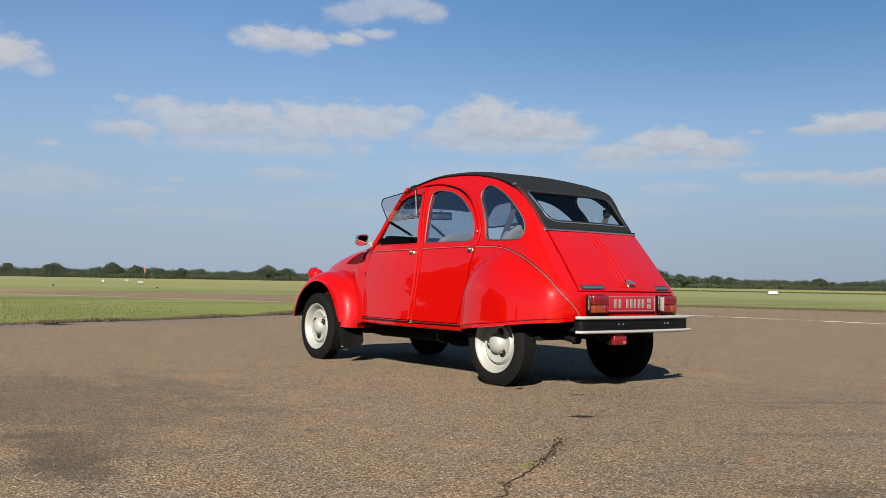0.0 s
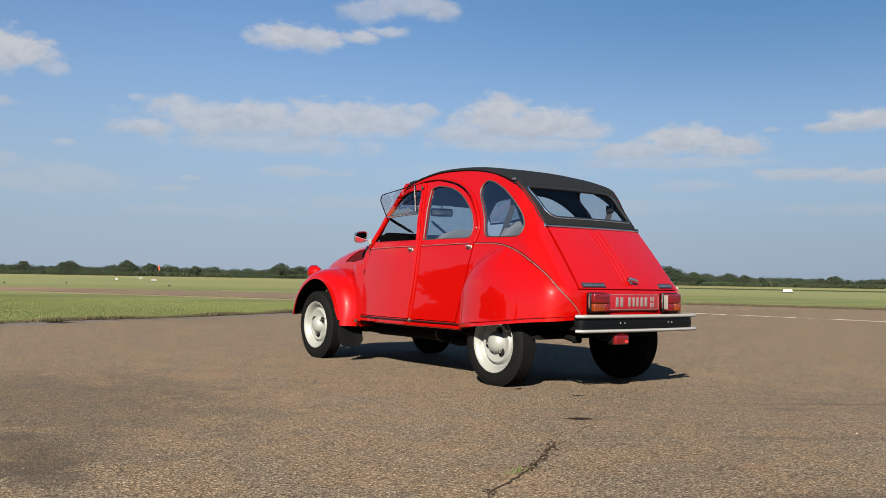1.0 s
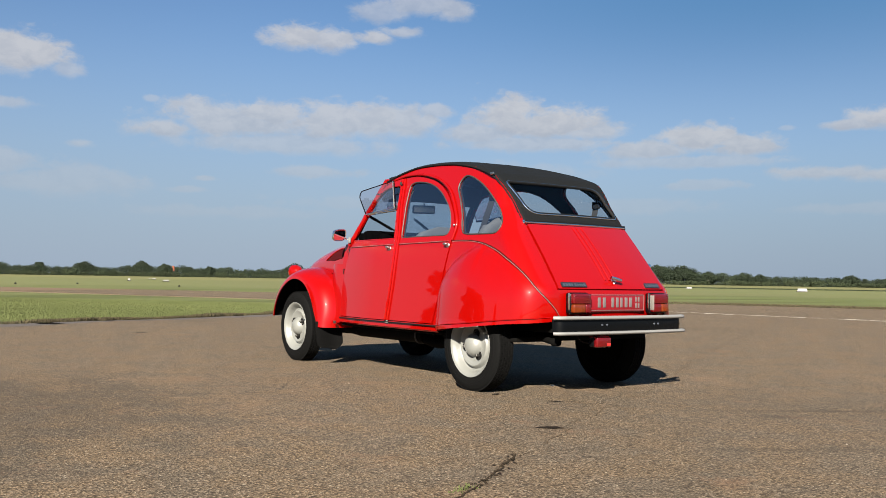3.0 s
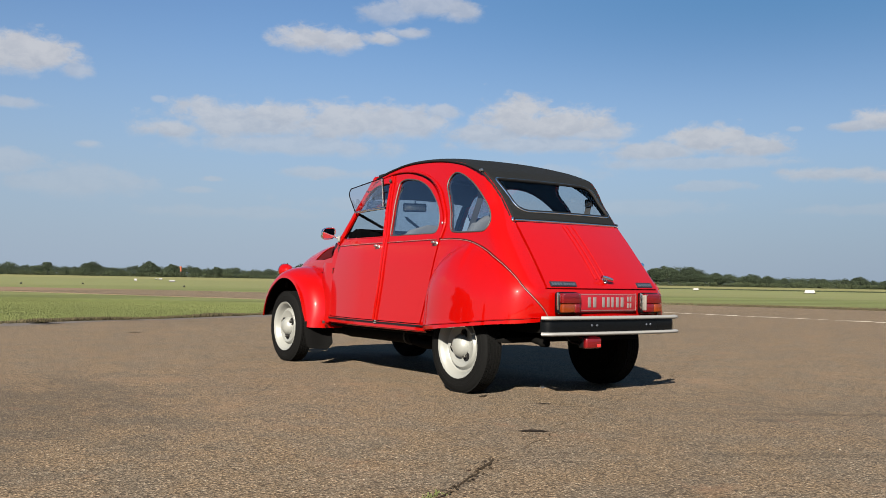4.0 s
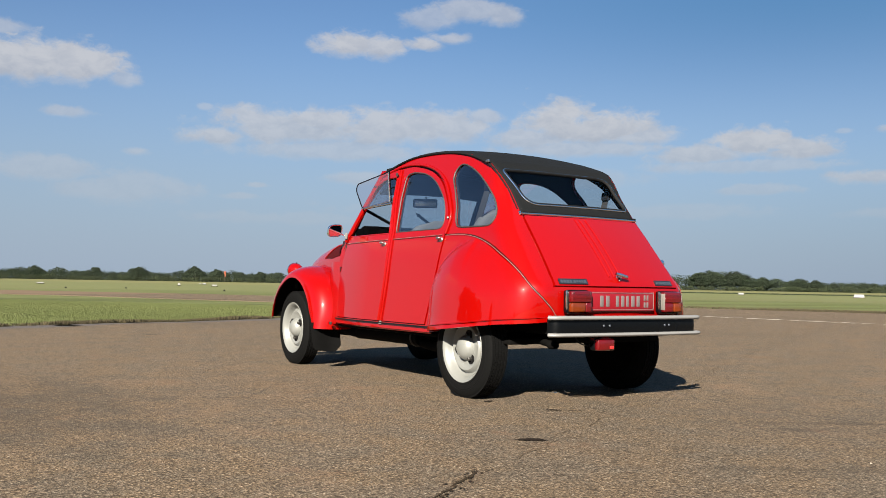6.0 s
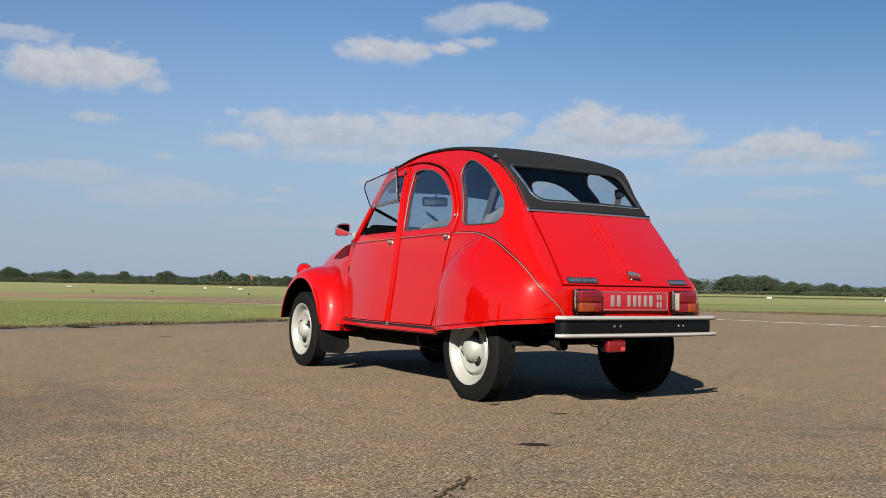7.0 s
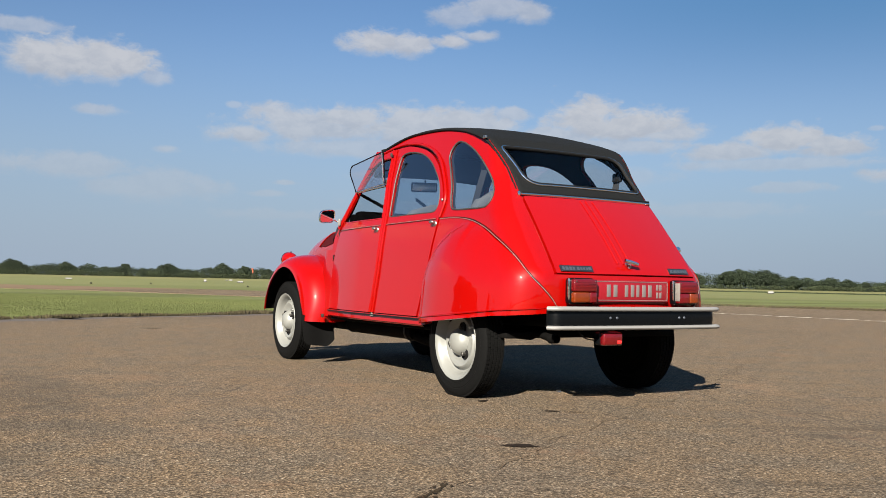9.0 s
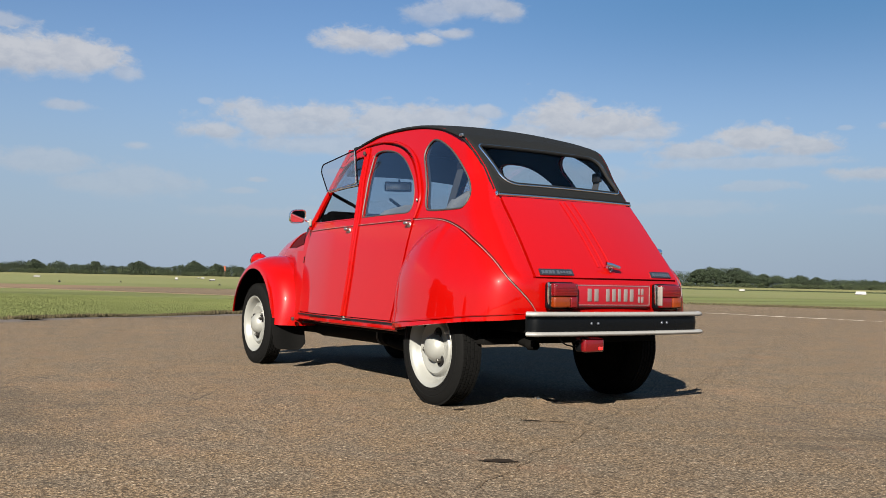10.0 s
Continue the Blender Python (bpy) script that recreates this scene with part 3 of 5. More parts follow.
def blot(x, y, rx, ry, turn, z, seed):
    pts = []
    for i in range(40):
        a = i * math.tau / 40
        r = 1 + 0.55 * noise.noise(Vector((math.cos(a) * 1.6 + seed, math.sin(a) * 1.6, seed))) + 0.25 * noise.noise(Vector((math.cos(a) * 6 + seed, math.sin(a) * 6, seed)))
        u, v = rx * r * math.cos(a), ry * r * math.sin(a)
        pts.append((x + u * math.cos(turn) - v * math.sin(turn), y + u * math.sin(turn) + v * math.cos(turn), z))
    return pts + [(x, y, z)], [(i, (i + 1) % 40, 40) for i in range(40)]


rnd = random.Random(8)
crumbs = []
for x, y in spline(CRACK, 0.011):
    if scatter_noise(x, y, 3.0) > -0.10:
        off = 0.035 * (scatter_noise(x, y, 3.1) + 0.6 * scatter_noise(x, y, 9.0) + 0.35 * scatter_noise(x, y, 37.0))
        crumbs.append(blot(x - 0.6 * off + rnd.gauss(0, 0.013), y + 0.75 * off + rnd.gauss(0, 0.013), rnd.uniform(0.003, 0.013), rnd.uniform(0.002, 0.007), rnd.uniform(0.2, 1.1), 0.0035 + 0.0004 * rnd.random(), rnd.random() * 50))
part("crack_crumbs", joined(*crumbs), TAR, crack, "crumbled dark crack edge", smooth=False)
for x, y, rx, ry, turn, seed in ((-1.17, -1.27, 0.062, 0.026, -0.55, 1.0), (-0.50, -0.60, 0.055, 0.009, -0.75, 5.0), (-0.41, -0.68, 0.05, 0.006, -0.6, 7.0), (-0.60, -0.17, 0.03, 0.02, 0.3, 9.0), (-0.65, 6.45, 0.11, 0.03, -0.75, 13.0)):
    tagged(part("stain", blot(x, y, rx, ry, turn, 0.004, seed), STAIN, smooth=False), "dark oily stain on the asphalt", "stain", group="stains on the apron", kind="structure")

line_mark = tagged(new("painted_line"), "worn broken white painted line on the asphalt", "painted line", kind="structure")
rnd = random.Random(15)
for i in range(30):
    y0 = 12.0 - 0.42 * i
    x0 = 12.95 + 0.036 * i
    if rnd.random() < 0.82:
        run = rnd.uniform(0.25, 0.42)
        part("paint_patch", ribbon([(x0, y0), (x0 + 0.018, y0 - run / 2), (x0 + 0.036, y0 - run)], rnd.choice((0.10, 0.16, 0.30)), 0.004, 0.06, i * 3.0), LINE_PAINT, line_mark, smooth=False)
for x, y in ((13.15, 8.9), (13.3, 7.6), (13.55, 5.6), (13.5, 5.05)):
    part("paint_patch", blot(x, y, 0.24, 0.12, -1.2, 0.005, x + y), LINE_PAINT, line_mark, smooth=False)

# loose grit
random.seed(4)
verts, faces = [], []
for _ in range(420):
    x, y = random.uniform(-4.5, 4.0), random.uniform(-3.2, 5.0)
    r = random.uniform(0.0015, 0.0035) if random.random() < 0.97 else random.uniform(0.005, 0.008)
    a = random.random() * 6
    k = len(verts)
    verts += [(x + r * math.cos(a + q * 2.1) * random.uniform(.7, 1.2), y + r * math.sin(a + q * 2.1) * random.uniform(.7, 1.2), 0.0) for q in range(3)] + [(x, y, r * random.uniform(.5, 1.0))]
    faces += [(k, k + 1, k + 3), (k + 1, k + 2, k + 3), (k + 2, k, k + 3)]
tagged(part("grit", (verts, faces), GRIT, smooth=False), "scattered loose pale grit on the asphalt", "grit", kind="stuff")


# ---- grass ----
def blades(count, spot, tall, wide, seed):
    rnd = random.Random(seed)
    verts, faces = [], []
    for _ in range(count):
        x, y, scale = spot(rnd)
        h, w, a = tall * scale * rnd.uniform(0.5, 1.3), wide * rnd.uniform(0.7, 1.4), rnd.random() * math.tau
        lx, ly = rnd.gauss(0, 0.45) * h, rnd.gauss(0, 0.45) * h
        dx, dy = w * math.cos(a), w * math.sin(a)
        k = len(verts)
        verts += [(x - dx, y - dy, -0.02), (x + dx, y + dy, -0.02), (x + lx * 0.4 + dx * 0.7, y + ly * 0.4 + dy * 0.7, h * 0.6), (x + lx, y + ly, h)]
        faces += [(0 + k, 1 + k, 2 + k), (0 + k, 2 + k, 3 + k)]
    return verts, faces


EDGE = [(9.0, 15.4), (6.9, 13.5), (3.9, 11.45), (2.1, 10.45), (0.8, 9.85), (-0.1, 9.55), (-1.0, 9.2), (-1.9, 8.75), (-8, 5.4)]
EDGE_LINE = spline(EDGE, 0.05)


def near_edge(deep):
    def spot(rnd):
        i = rnd.randrange(len(EDGE_LINE) - 1)
        (x, y), (x1, y1) = EDGE_LINE[i], EDGE_LINE[i + 1]
        t = Vector((x1 - x, y1 - y)).normalized()
        d = deep * rnd.random() ** 1.35 - 0.06
        d += 0.10 * scatter_noise(x, y, 1.7)
        return x + t.y * d + rnd.uniform(-.03, .03), y - t.x * d + rnd.uniform(-.03, .03), 0.8 + 0.7 * scatter_noise(x, y, 0.9)
    return spot


def far_edge(rnd):
    i = rnd.random()
    line = [(22.7, 9.1), (21.8, 11.8), (20.2, 15.0), (14.7, 31.2)]
    seg = min(2, int(i * 3))
    (x, y), (x1, y1) = line[seg], line[seg + 1]
    t = i * 3 - seg
    d = 2.5 * rnd.random() ** 2
    return x + (x1 - x) * t + d, y + (y1 - y) * t + 0.3 * d, 1.0


dust = []
for i, (x, y) in enumerate(EDGE_LINE):
    a, b = EDGE_LINE[max(0, i - 1)], EDGE_LINE[min(len(EDGE_LINE) - 1, i + 1)]
    t = Vector((b[0] - a[0], b[1] - a[1])).normalized()
    near = 0.42 + 0.22 * scatter_noise(x, y, 0.8) + 0.12 * scatter_noise(x, y, 4.0)
    dust.append([(x + t.y * 0.1, y - t.x * 0.1, 0.003), (x - t.y * near, y + t.x * near, 0.003)])
tagged(part("edge_strip", grid_shape(dust), EDGE_DUST, smooth=False), "grey dusty strip of asphalt along the grass", "edge strip", kind="structure")
tagged(part("grass", blades(260000, near_edge(14.0), 0.014, 0.0034, 11), BLADES, smooth=False), "short mown green grass beside the asphalt", "grass", kind="stuff")
tagged(part("dry_grass", blades(34000, near_edge(0.22), 0.058, 0.0045, 12), DRY, smooth=False), "dry straw-coloured grass along the asphalt edge", "grass", kind="stuff")
tagged(part("dry_grass", blades(12000, far_edge, 0.035, 0.014, 13), DRY, smooth=False), "dry grass fringe along the far asphalt edge", "grass", kind="stuff")



def along_strip(rnd):
    t, d = rnd.uniform(-1.3, 1.6), rnd.gauss(0, 0.35)
    return 104.3 + 17.6 * t + 0.790 * d, 83.3 + -22.7 * t + 0.613 * d, 1.0


tagged(part("long_grass", blades(26000, along_strip, 0.16, 0.02, 19), HEDGE, smooth=False), "darker strip of longer grass across the field", "grass", kind="stuff")

CRACK_LINE = spline(CRACK[1:], 0.02)


def in_crack(rnd):
    x, y = CRACK_LINE[int(rnd.choice((0.24, 0.26, 0.29, 0.31)) * len(CRACK_LINE)) + rnd.randrange(3)]
    return x + rnd.gauss(0, 0.012), y + rnd.gauss(0, 0.012), 1.0


tagged(part("weeds", blades(70, in_crack, 0.009, 0.0025, 17), BLADES, smooth=False), "small green weeds in the asphalt crack", "weeds", kind="stuff")


# ---- the car: x across, y ahead, z up; the rear axle at y = 0 ----
def table(xs, ys, blur):
    """A smooth function through a coarse table."""
    t = np.linspace(xs[0] - 0.3, xs[-1] + 0.3, 600)
    v = np.interp(t, xs, ys)
    k = max(1, int(blur / (t[1] - t[0])))
    win = np.hanning(2 * k + 3)
    v = np.convolve(np.pad(v, k + 1, mode="edge"), win / win.sum(), mode="valid")
    return lambda q: float(np.interp(q, t, v))


half_width = table([0.28, 0.40, 0.60, 0.80, 0.93, 1.0, 1.2, 1.37, 1.55], [0.652, 0.644, 0.628, 0.609, 0.588, 0.568, 0.523, 0.468, 0.412], 0.05)
tail_y = table([0.34, 0.50, 0.62, 0.66, 1.06, 1.17, 1.285, 1.36, 1.5], [-0.520, -0.545, -0.545, -0.530, -0.205, -0.120, -0.030, 0.045, 0.3], 0.02)
tail_half = table([0.34, 0.635, 1.06, 1.2, 1.36, 1.5], [0.450, 0.464, 0.437, 0.430, 0.463, 0.42], 0.03)
bend = table([0.34, 0.60, 1.06, 1.36, 1.5], [0.16, 0.17, 0.13, 0.0, 0.0], 0.03)


def front_taper(y):
    """The cabin narrows a little towards the scuttle."""
    return 0.05 * max(0.0, y - 1.25) ** 1.5 / 0.4


def rear_taper(p, z):
    """The upper body draws in towards the tail."""
    return 0.036 * max(0.0, min(1.0, (0.32 - p) / 0.42)) ** 1.5 * max(0.0, min(1.0, (z - 0.95) / 0.2))


def on_side(p, z, out=0.0):
    """A place on the left side: p runs along y, and round the rear corner past the bend."""
    w, r = half_width(z) - front_taper(p) - rear_taper(p, z), bend(z)
    yc = tail_y(z) + r
    if p >= yc or r < 1e-3:
        return (-(w + out), p, z)
    a = min(1.0, (yc - p) / (1.25 * r)) * math.pi / 2
    wx = w - tail_half(z)
    return (-(tail_half(z) + wx * math.cos(a) + out * math.cos(a)), yc - r * math.sin(a) - out * math.sin(a), z)


def side_end(z):
    return tail_y(z) - 0.25 * bend(z)


RAIL = [(0.045, 1.36), (0.11, 1.388), (0.30, 1.445), (0.57, 1.488), (0.92, 1.50), (1.15, 1.472), (1.36, 1.42)]
TAIL = [(side_end(z), z) for z in np.linspace(0.47, 1.355, 40).tolist()]
RAIL_LINE = spline(RAIL, 0.025)
PILLAR = [(1.375, 1.41), (1.60, 1.18), (1.745, 0.93), (1.80, 0.70), (1.82, 0.352)]
SIDE = TAIL + RAIL_LINE + spline(PILLAR, 0.03)[1:] + [(1.82 - 0.03 * i, 0.352 if 1.82 - 0.03 * i > 0.40 else 0.352 + 0.118 * min(1.0, (0.40 - 1.82 + 0.03 * i) / 0.7)) for i in range(1, 80) if 1.82 - 0.03 * i > side_end(0.47) + 0.02]
DOORWAY = spline([(1.775, 0.392), (1.765, 0.70), (1.712, 0.915), (1.56, 1.185), (1.45, 1.315), (1.35, 1.392), (1.22, 1.425), (1.10, 1.434), (0.99, 1.436), (0.88, 1.426), (0.68, 1.380),
                  (0.53, 1.303), (0.425, 1.205), (0.352, 1.09), (0.332, 1.0), (0.344, 0.90), (0.393, 0.65), (0.458, 0.392)], 0.03)[:-1] + spline([(0.458, 0.392), (1.775, 0.392)], 0.03)[:-1]
QUARTER = spline([(0.398, 1.30), (0.388, 1.355), (0.345, 1.382), (0.29, 1.374), (0.24, 1.355), (0.16, 1.315), (0.085, 1.265), (0.01, 1.205), (-0.055, 1.14), (-0.10, 1.07), (-0.115, 1.02),
                  (-0.095, 0.988), (-0.05, 0.982), (0.05, 0.982), (0.18, 0.985), (0.24, 0.998), (0.268, 1.05), (0.288, 1.12), (0.335, 1.21)], 0.02, True)
FRONT_DOOR = spline([(1.770, 0.398), (1.758, 0.70), (1.704, 0.915), (1.553, 1.180), (1.443, 1.308), (1.345, 1.384), (1.22, 1.417), (1.108, 1.426)], 0.03)[:-1] \
    + spline([(1.108, 1.426), (1.045, 1.18), (0.992, 0.95), (0.988, 0.68), (1.022, 0.398)], 0.03)[:-1] + spline([(1.022, 0.398), (1.770, 0.398)], 0.03)[:-1]
REAR_DOOR = spline([(1.014, 0.398), (0.980, 0.68), (0.984, 0.95), (1.037, 1.18), (1.100, 1.424)], 0.03)[:-1] \
    + spline([(1.100, 1.424), (0.99, 1.427), (0.88, 1.418), (0.685, 1.372), (0.535, 1.295), (0.432, 1.20), (0.36, 1.09), (0.340, 1.0), (0.352, 0.90), (0.401, 0.65), (0.466, 0.398)], 0.03)[:-1] \
    + spline([(0.466, 0.398), (1.014, 0.398)], 0.03)[:-1]
REAR_WINDOW = spline([(0.955, 1.0), (0.975, 1.15), (0.998, 1.33), (0.985, 1.372), (0.93, 1.383), (0.87, 1.380), (0.77, 1.364), (0.67, 1.332), (0.58, 1.285), (0.505, 1.230), (0.44, 1.17),
                      (0.400, 1.10), (0.385, 1.04), (0.395, 1.0), (0.43, 0.984), (0.55, 0.983), (0.75, 0.983), (0.92, 0.983)], 0.02, True)
FRONT_WINDOW = spline([(1.655, 0.978), (1.3, 0.976), (1.06, 0.978), (1.048, 0.99), (1.065, 1.08), (1.088, 1.19), (1.115, 1.33), (1.128, 1.365), (1.16, 1.376), (1.25, 1.374), (1.34, 1.360),
                       (1.42, 1.312), (1.488, 1.245), (1.560, 1.16), (1.628, 1.062), (1.666, 1.0)], 0.02, True)

car = tagged(new("car"), "bright red vintage saloon car with charcoal fabric roof on asphalt", "car")
car.location = (0.012, 0, 0)


def slimmer(shape):
    """The right flank draws in a little more towards the tail."""
    out = []
    for x, y, z in shape[0]:
        f, th = max(0.0, min(1.0, (0.22 - y) / 0.40)), tail_half(z)
        draw = 0.30 + 0.24 * max(0.0, min(1.0, (z - 0.46) / 0.34))
        out.append((th + (x - th) * (1 - draw * f * f * (3 - 2 * f)) if x > th else x, y, z))
    return out, shape[1]


def both(name, shape, mat, parent, label="", angle=40.0):
    """The left piece and its mirror image."""
    parents = parent if isinstance(parent, tuple) else (parent, parent)
    return part(name, shape, mat, parents[0], label, angle=angle), part(name, slimmer(mirrored(shape)), mat, parents[1], label, angle=angle)


sides = both("side_panel", sheet(SIDE, [DOORWAY, QUARTER], on_side, 0.012, 0.028), PAINT, car)
both("side_lining", sheet(SIDE, [FRONT_WINDOW, REAR_WINDOW, QUARTER], lambda p, z: on_side(p, z, -0.024), 0.004, 0.05), LINING, car, "dark interior lining")
front_doors = both("front_door", sheet(FRONT_DOOR, [FRONT_WINDOW], lambda p, z: on_side(p, z, 0.006), 0.02, 0.03), PAINT, car)
rear_doors = both("rear_door", sheet(REAR_DOOR, [REAR_WINDOW], lambda p, z: on_side(p, z, 0.006), 0.02, 0.03), PAINT, car)


def pane(loop, out, mat=GLASS, step=0.05):
    return sheet(loop, [], lambda p, z: on_side(p, z, out), 0, step)


for ob in both("window_pane", pane(REAR_WINDOW, -0.004), GLASS, rear_doors, "tinted window glass") + both("quarter_window", pane(QUARTER, -0.004), GLASS, sides, "tinted quarter window glass"):
    ob.visible_shadow = False


def seal(loop, out, r, squash=1.0):
    return tube([on_side(p, z, out) for p, z in loop], r, True, 6, squash)


both("window_seal", seal(REAR_WINDOW, 0.004, 0.0042), SEAL, rear_doors, "grey rubber window seal")
both("window_seal", seal(QUARTER, 0.001, 0.0048), SEAL, sides, "grey rubber window seal")
both("window_seal", seal(FRONT_WINDOW, 0.003, 0.006), PAINT, front_doors)
# arched lip over the doors
both("door_arch", tube([on_side(p, z, 0.006) for p, z in spline([(1.345, 1.402), (1.10, 1.442), (0.88, 1.436), (0.67, 1.39), (0.515, 1.315), (0.405, 1.215), (0.322, 1.07), (0.335, 0.95)], 0.03)], 0.009, sides=8), PAINT, sides)
# rounded ribs along the joint of the two doors
both("door_rib", tube([on_side(p, z, 0.012) for p, z in spline([(1.032, 0.40), (0.998, 0.68), (1.002, 0.95), (1.056, 1.18), (1.118, 1.42)], 0.03)], 0.011, sides=8), PAINT, front_doors)
both("door_rib", tube([on_side(p, z, 0.010) for p, z in spline([(1.004, 0.40), (0.970, 0.68), (0.974, 0.95), (1.027, 1.18), (1.090, 1.42)], 0.03)], 0.009, sides=8), PAINT, rear_doors)

# front window: upper pane, mid rail, and the lower pane folded up and out
UPPER = rounded([(1.088, 1.192), (1.125, 1.375), (1.342, 1.364), (1.490, 1.247), (1.528, 1.192)], [0.01, 0.03, 0.08, 0.2, 0.01], 0.02)
for ob in both("upper_window_pane", pane(UPPER, -0.006), GLASS, front_doors, "upper window glass"):
    ob.visible_shadow = False
both("window_rail", tube([on_side(p, 1.188 - 0.03 * (p - 1.09), 0.012) for p in np.linspace(1.085, 1.50, 14).tolist()], 0.008, sides=8), CHROME, front_doors, "bright metal window rail")
FLAP = rounded([(1.095, 0.0), (1.105, 0.205), (1.570, 0.185), (1.600, 0.145), (1.515, 0.0)], [0.01, 0.012, 0.05, 0.05, 0.01], 0.02)


def on_flap(p, s, off=0.0):
    x, _, z = on_side(1.3, 1.19)
    return (x - 0.014 - 0.07 * s - off, p, z - 0.012 * (p - 1.3) / 0.2 + s * 0.985)


flaps = both("window_flap", tube([on_flap(p, s) for p, s in FLAP], 0.0042, True, 6), GLOSS_BLACK, front_doors, "dark-framed window flap folded up and open")
for ob in both("flap_pane", sheet(FLAP, [], on_flap, 0, 0.06), FLAP_GLASS, flaps, "clear window flap glass"):
    ob.visible_shadow = False
both("flap_rail", tube([on_flap(p, s, 0.004) for p, s in ((1.10, 0.0), (1.3, 0.0), (1.515, 0.0))], 0.005, sides=6), CHROME, flaps, "chrome lower rail")
both("flap_stay", tube([on_flap(1.113, s, 0.004) for s in (0.0, 0.1, 0.2)], 0.0045, sides=6), CHROME, flaps, "chrome flap stay")
both("flap_catch", box(-0.530, 1.088, 1.212, 0.014, 0.014, 0.022, 0.004), BOLT, front_doors, "metal flap catch")
both("flap_catch", box(-0.498, 1.092, 1.385, 0.014, 0.014, 0.024, 0.004), BOLT, front_doors, "metal flap catch")

# belt moulding, sill and door foot
for lo, hi, owners in ((1.03, 1.70, front_doors), (0.365, 0.965, rear_doors)):
    pts = np.linspace(lo, hi, 20).tolist()
    both("belt_moulding", tube([on_side(p, 0.945 - 0.012 * (p - 0.36), 0.008) for p in pts], 0.0013, sides=6), PIPE, owners, "thin pale belt moulding")
    both("belt_groove", tube([on_side(p, 0.9395 - 0.012 * (p - 0.36), 0.0065) for p in pts], 0.0018, sides=6), BLACK, owners, "black belt groove")
both("sill_rubber", tube([on_side(p, 0.384, 0.010) for p in np.linspace(0.42, 1.77, 30).tolist()], 0.0050, sides=6), BLACK, sides, "black rubber sill strip")
both("sill", grid_shape([[(on_side(y, 0.384, dx)[0], y, z) for y in np.linspace(0.40, 1.84, 30).tolist()] for dx, z in ((-0.010, 0.378), (-0.001, 0.375), (0.001, 0.366), (-0.001, 0.352), (-0.009, 0.343), (-0.08, 0.340))]), PAINT, sides)
both("door_foot", joined(box(-0.652, 1.008, 0.380, 0.014, 0.04, 0.008, 0.003), box(-0.652, 1.01, 0.39, 0.012, 0.014, 0.016, 0.003)), PIPE, sides, "pale door hinge foot")
both("hinge_pin", joined(ball(*on_side(0.345, 1.05, 0.010), 0.006, 0.008, 0.009, 10, 6), ball(*on_side(0.318, 1.045, 0.007), 0.006, 0.007, 0.014, 10, 6)), HANDLE, sides, "small bright hinge caps")
both("sill_bracket", box(-0.634, 1.80, 0.345, 0.016, 0.022, 0.022, 0.004), BOLT, sides, "rusty steel sill bracket")


def handle(y, z):
    x = on_side(y, z, 0.006)[0]
    plate = ball(x - 0.003, y, z - 0.004, 0.007, 0.020, 0.017, 16, 8)
    stem = tube([(x - 0.004, y - 0.004, z + 0.002), (x - 0.020, y - 0.004, z + 0.003)], 0.009, sides=10)
    lever = ball(x - 0.024, y + 0.004, z + 0.004, 0.009, 0.021, 0.0095, 16, 8)
    return joined(plate, stem, lever)


both("door_handle", handle(1.072, 0.912), HANDLE, front_doors, "chrome door handle")
both("door_handle", handle(0.368, 0.920), HANDLE, rear_doors, "chrome door handle")

# ---- tail ----
def tail_place(u, z, out=0.0):
    """A place on the tail: u from -1 to 1 across."""
    bow = 0.028 * (1 - abs(u) ** 2.2) + 0.02 * max(0.0, 1 - ((z - 0.85) / 0.22) ** 2) * (1 - 0.5 * u * u)
    return (u * tail_half(z), tail_y(z) - bow - out, z)


LID = rounded([(-0.985, 0.648), (0.985, 0.648), (0.985, 1.040), (-0.985, 1.040)], [0.012] * 4, 0.03)
boot_lid = part("boot_lid", sheet(LID, [], lambda u, z: tail_place(u, z, 0.006), 0.02, 0.03, inward=(0, 1, 0)), PAINT, car)
low = rounded([(-1.0, 0.376), (1.0, 0.376), (1.0, 0.640), (-1.0, 0.640)], [0.004] * 4, 0.03)
part("tail_panel", sheet(low, [], lambda u, z: tail_place(u, z), 0.012, 0.03, inward=(0, 1, 0)), PAINT, car)
part("tail_gutter", sheet(rounded([(-1.0, 0.60), (1.0, 0.60), (1.0, 1.06), (-1.0, 1.06)], 0.004, 0.05), [], lambda u, z: tail_place(u, z, -0.022), 0.004, 0.06, inward=(0, 1, 0)), PAINT_IN, car)
for u0 in (-0.205, -0.125, -0.025):
    part("boot_rib", tube([tail_place(u0 + 0.16 * (1.03 - z), z, 0.007) for z in np.linspace(1.03, 0.70, 24).tolist()], 0.006, sides=6), PAINT, boot_lid)
ex, ey, ez = tail_place(0.0, 0.70, 0.006)
boot_handle = part("boot_handle", joined(lathe([(-0.03, 0.024), (-0.022, 0.026), (-0.012, 0.020), (0.0, 0.013)], 20, "y")), CHROME, boot_lid, "chrome boot handle boss")
boot_handle.location = (ex - 0.015, ey, ez)
boot_handle.scale = (0.8, 0.8, 0.8)
part("boot_grip", tube([(-0.045, -0.040, 0.022), (0.0, -0.050, 0.012), (0.055, -0.046, 0.0)], lambda t: 0.013 - 0.003 * abs(t - 0.5), sides=10), CHROME, boot_handle, "chrome T-shaped boot grip")

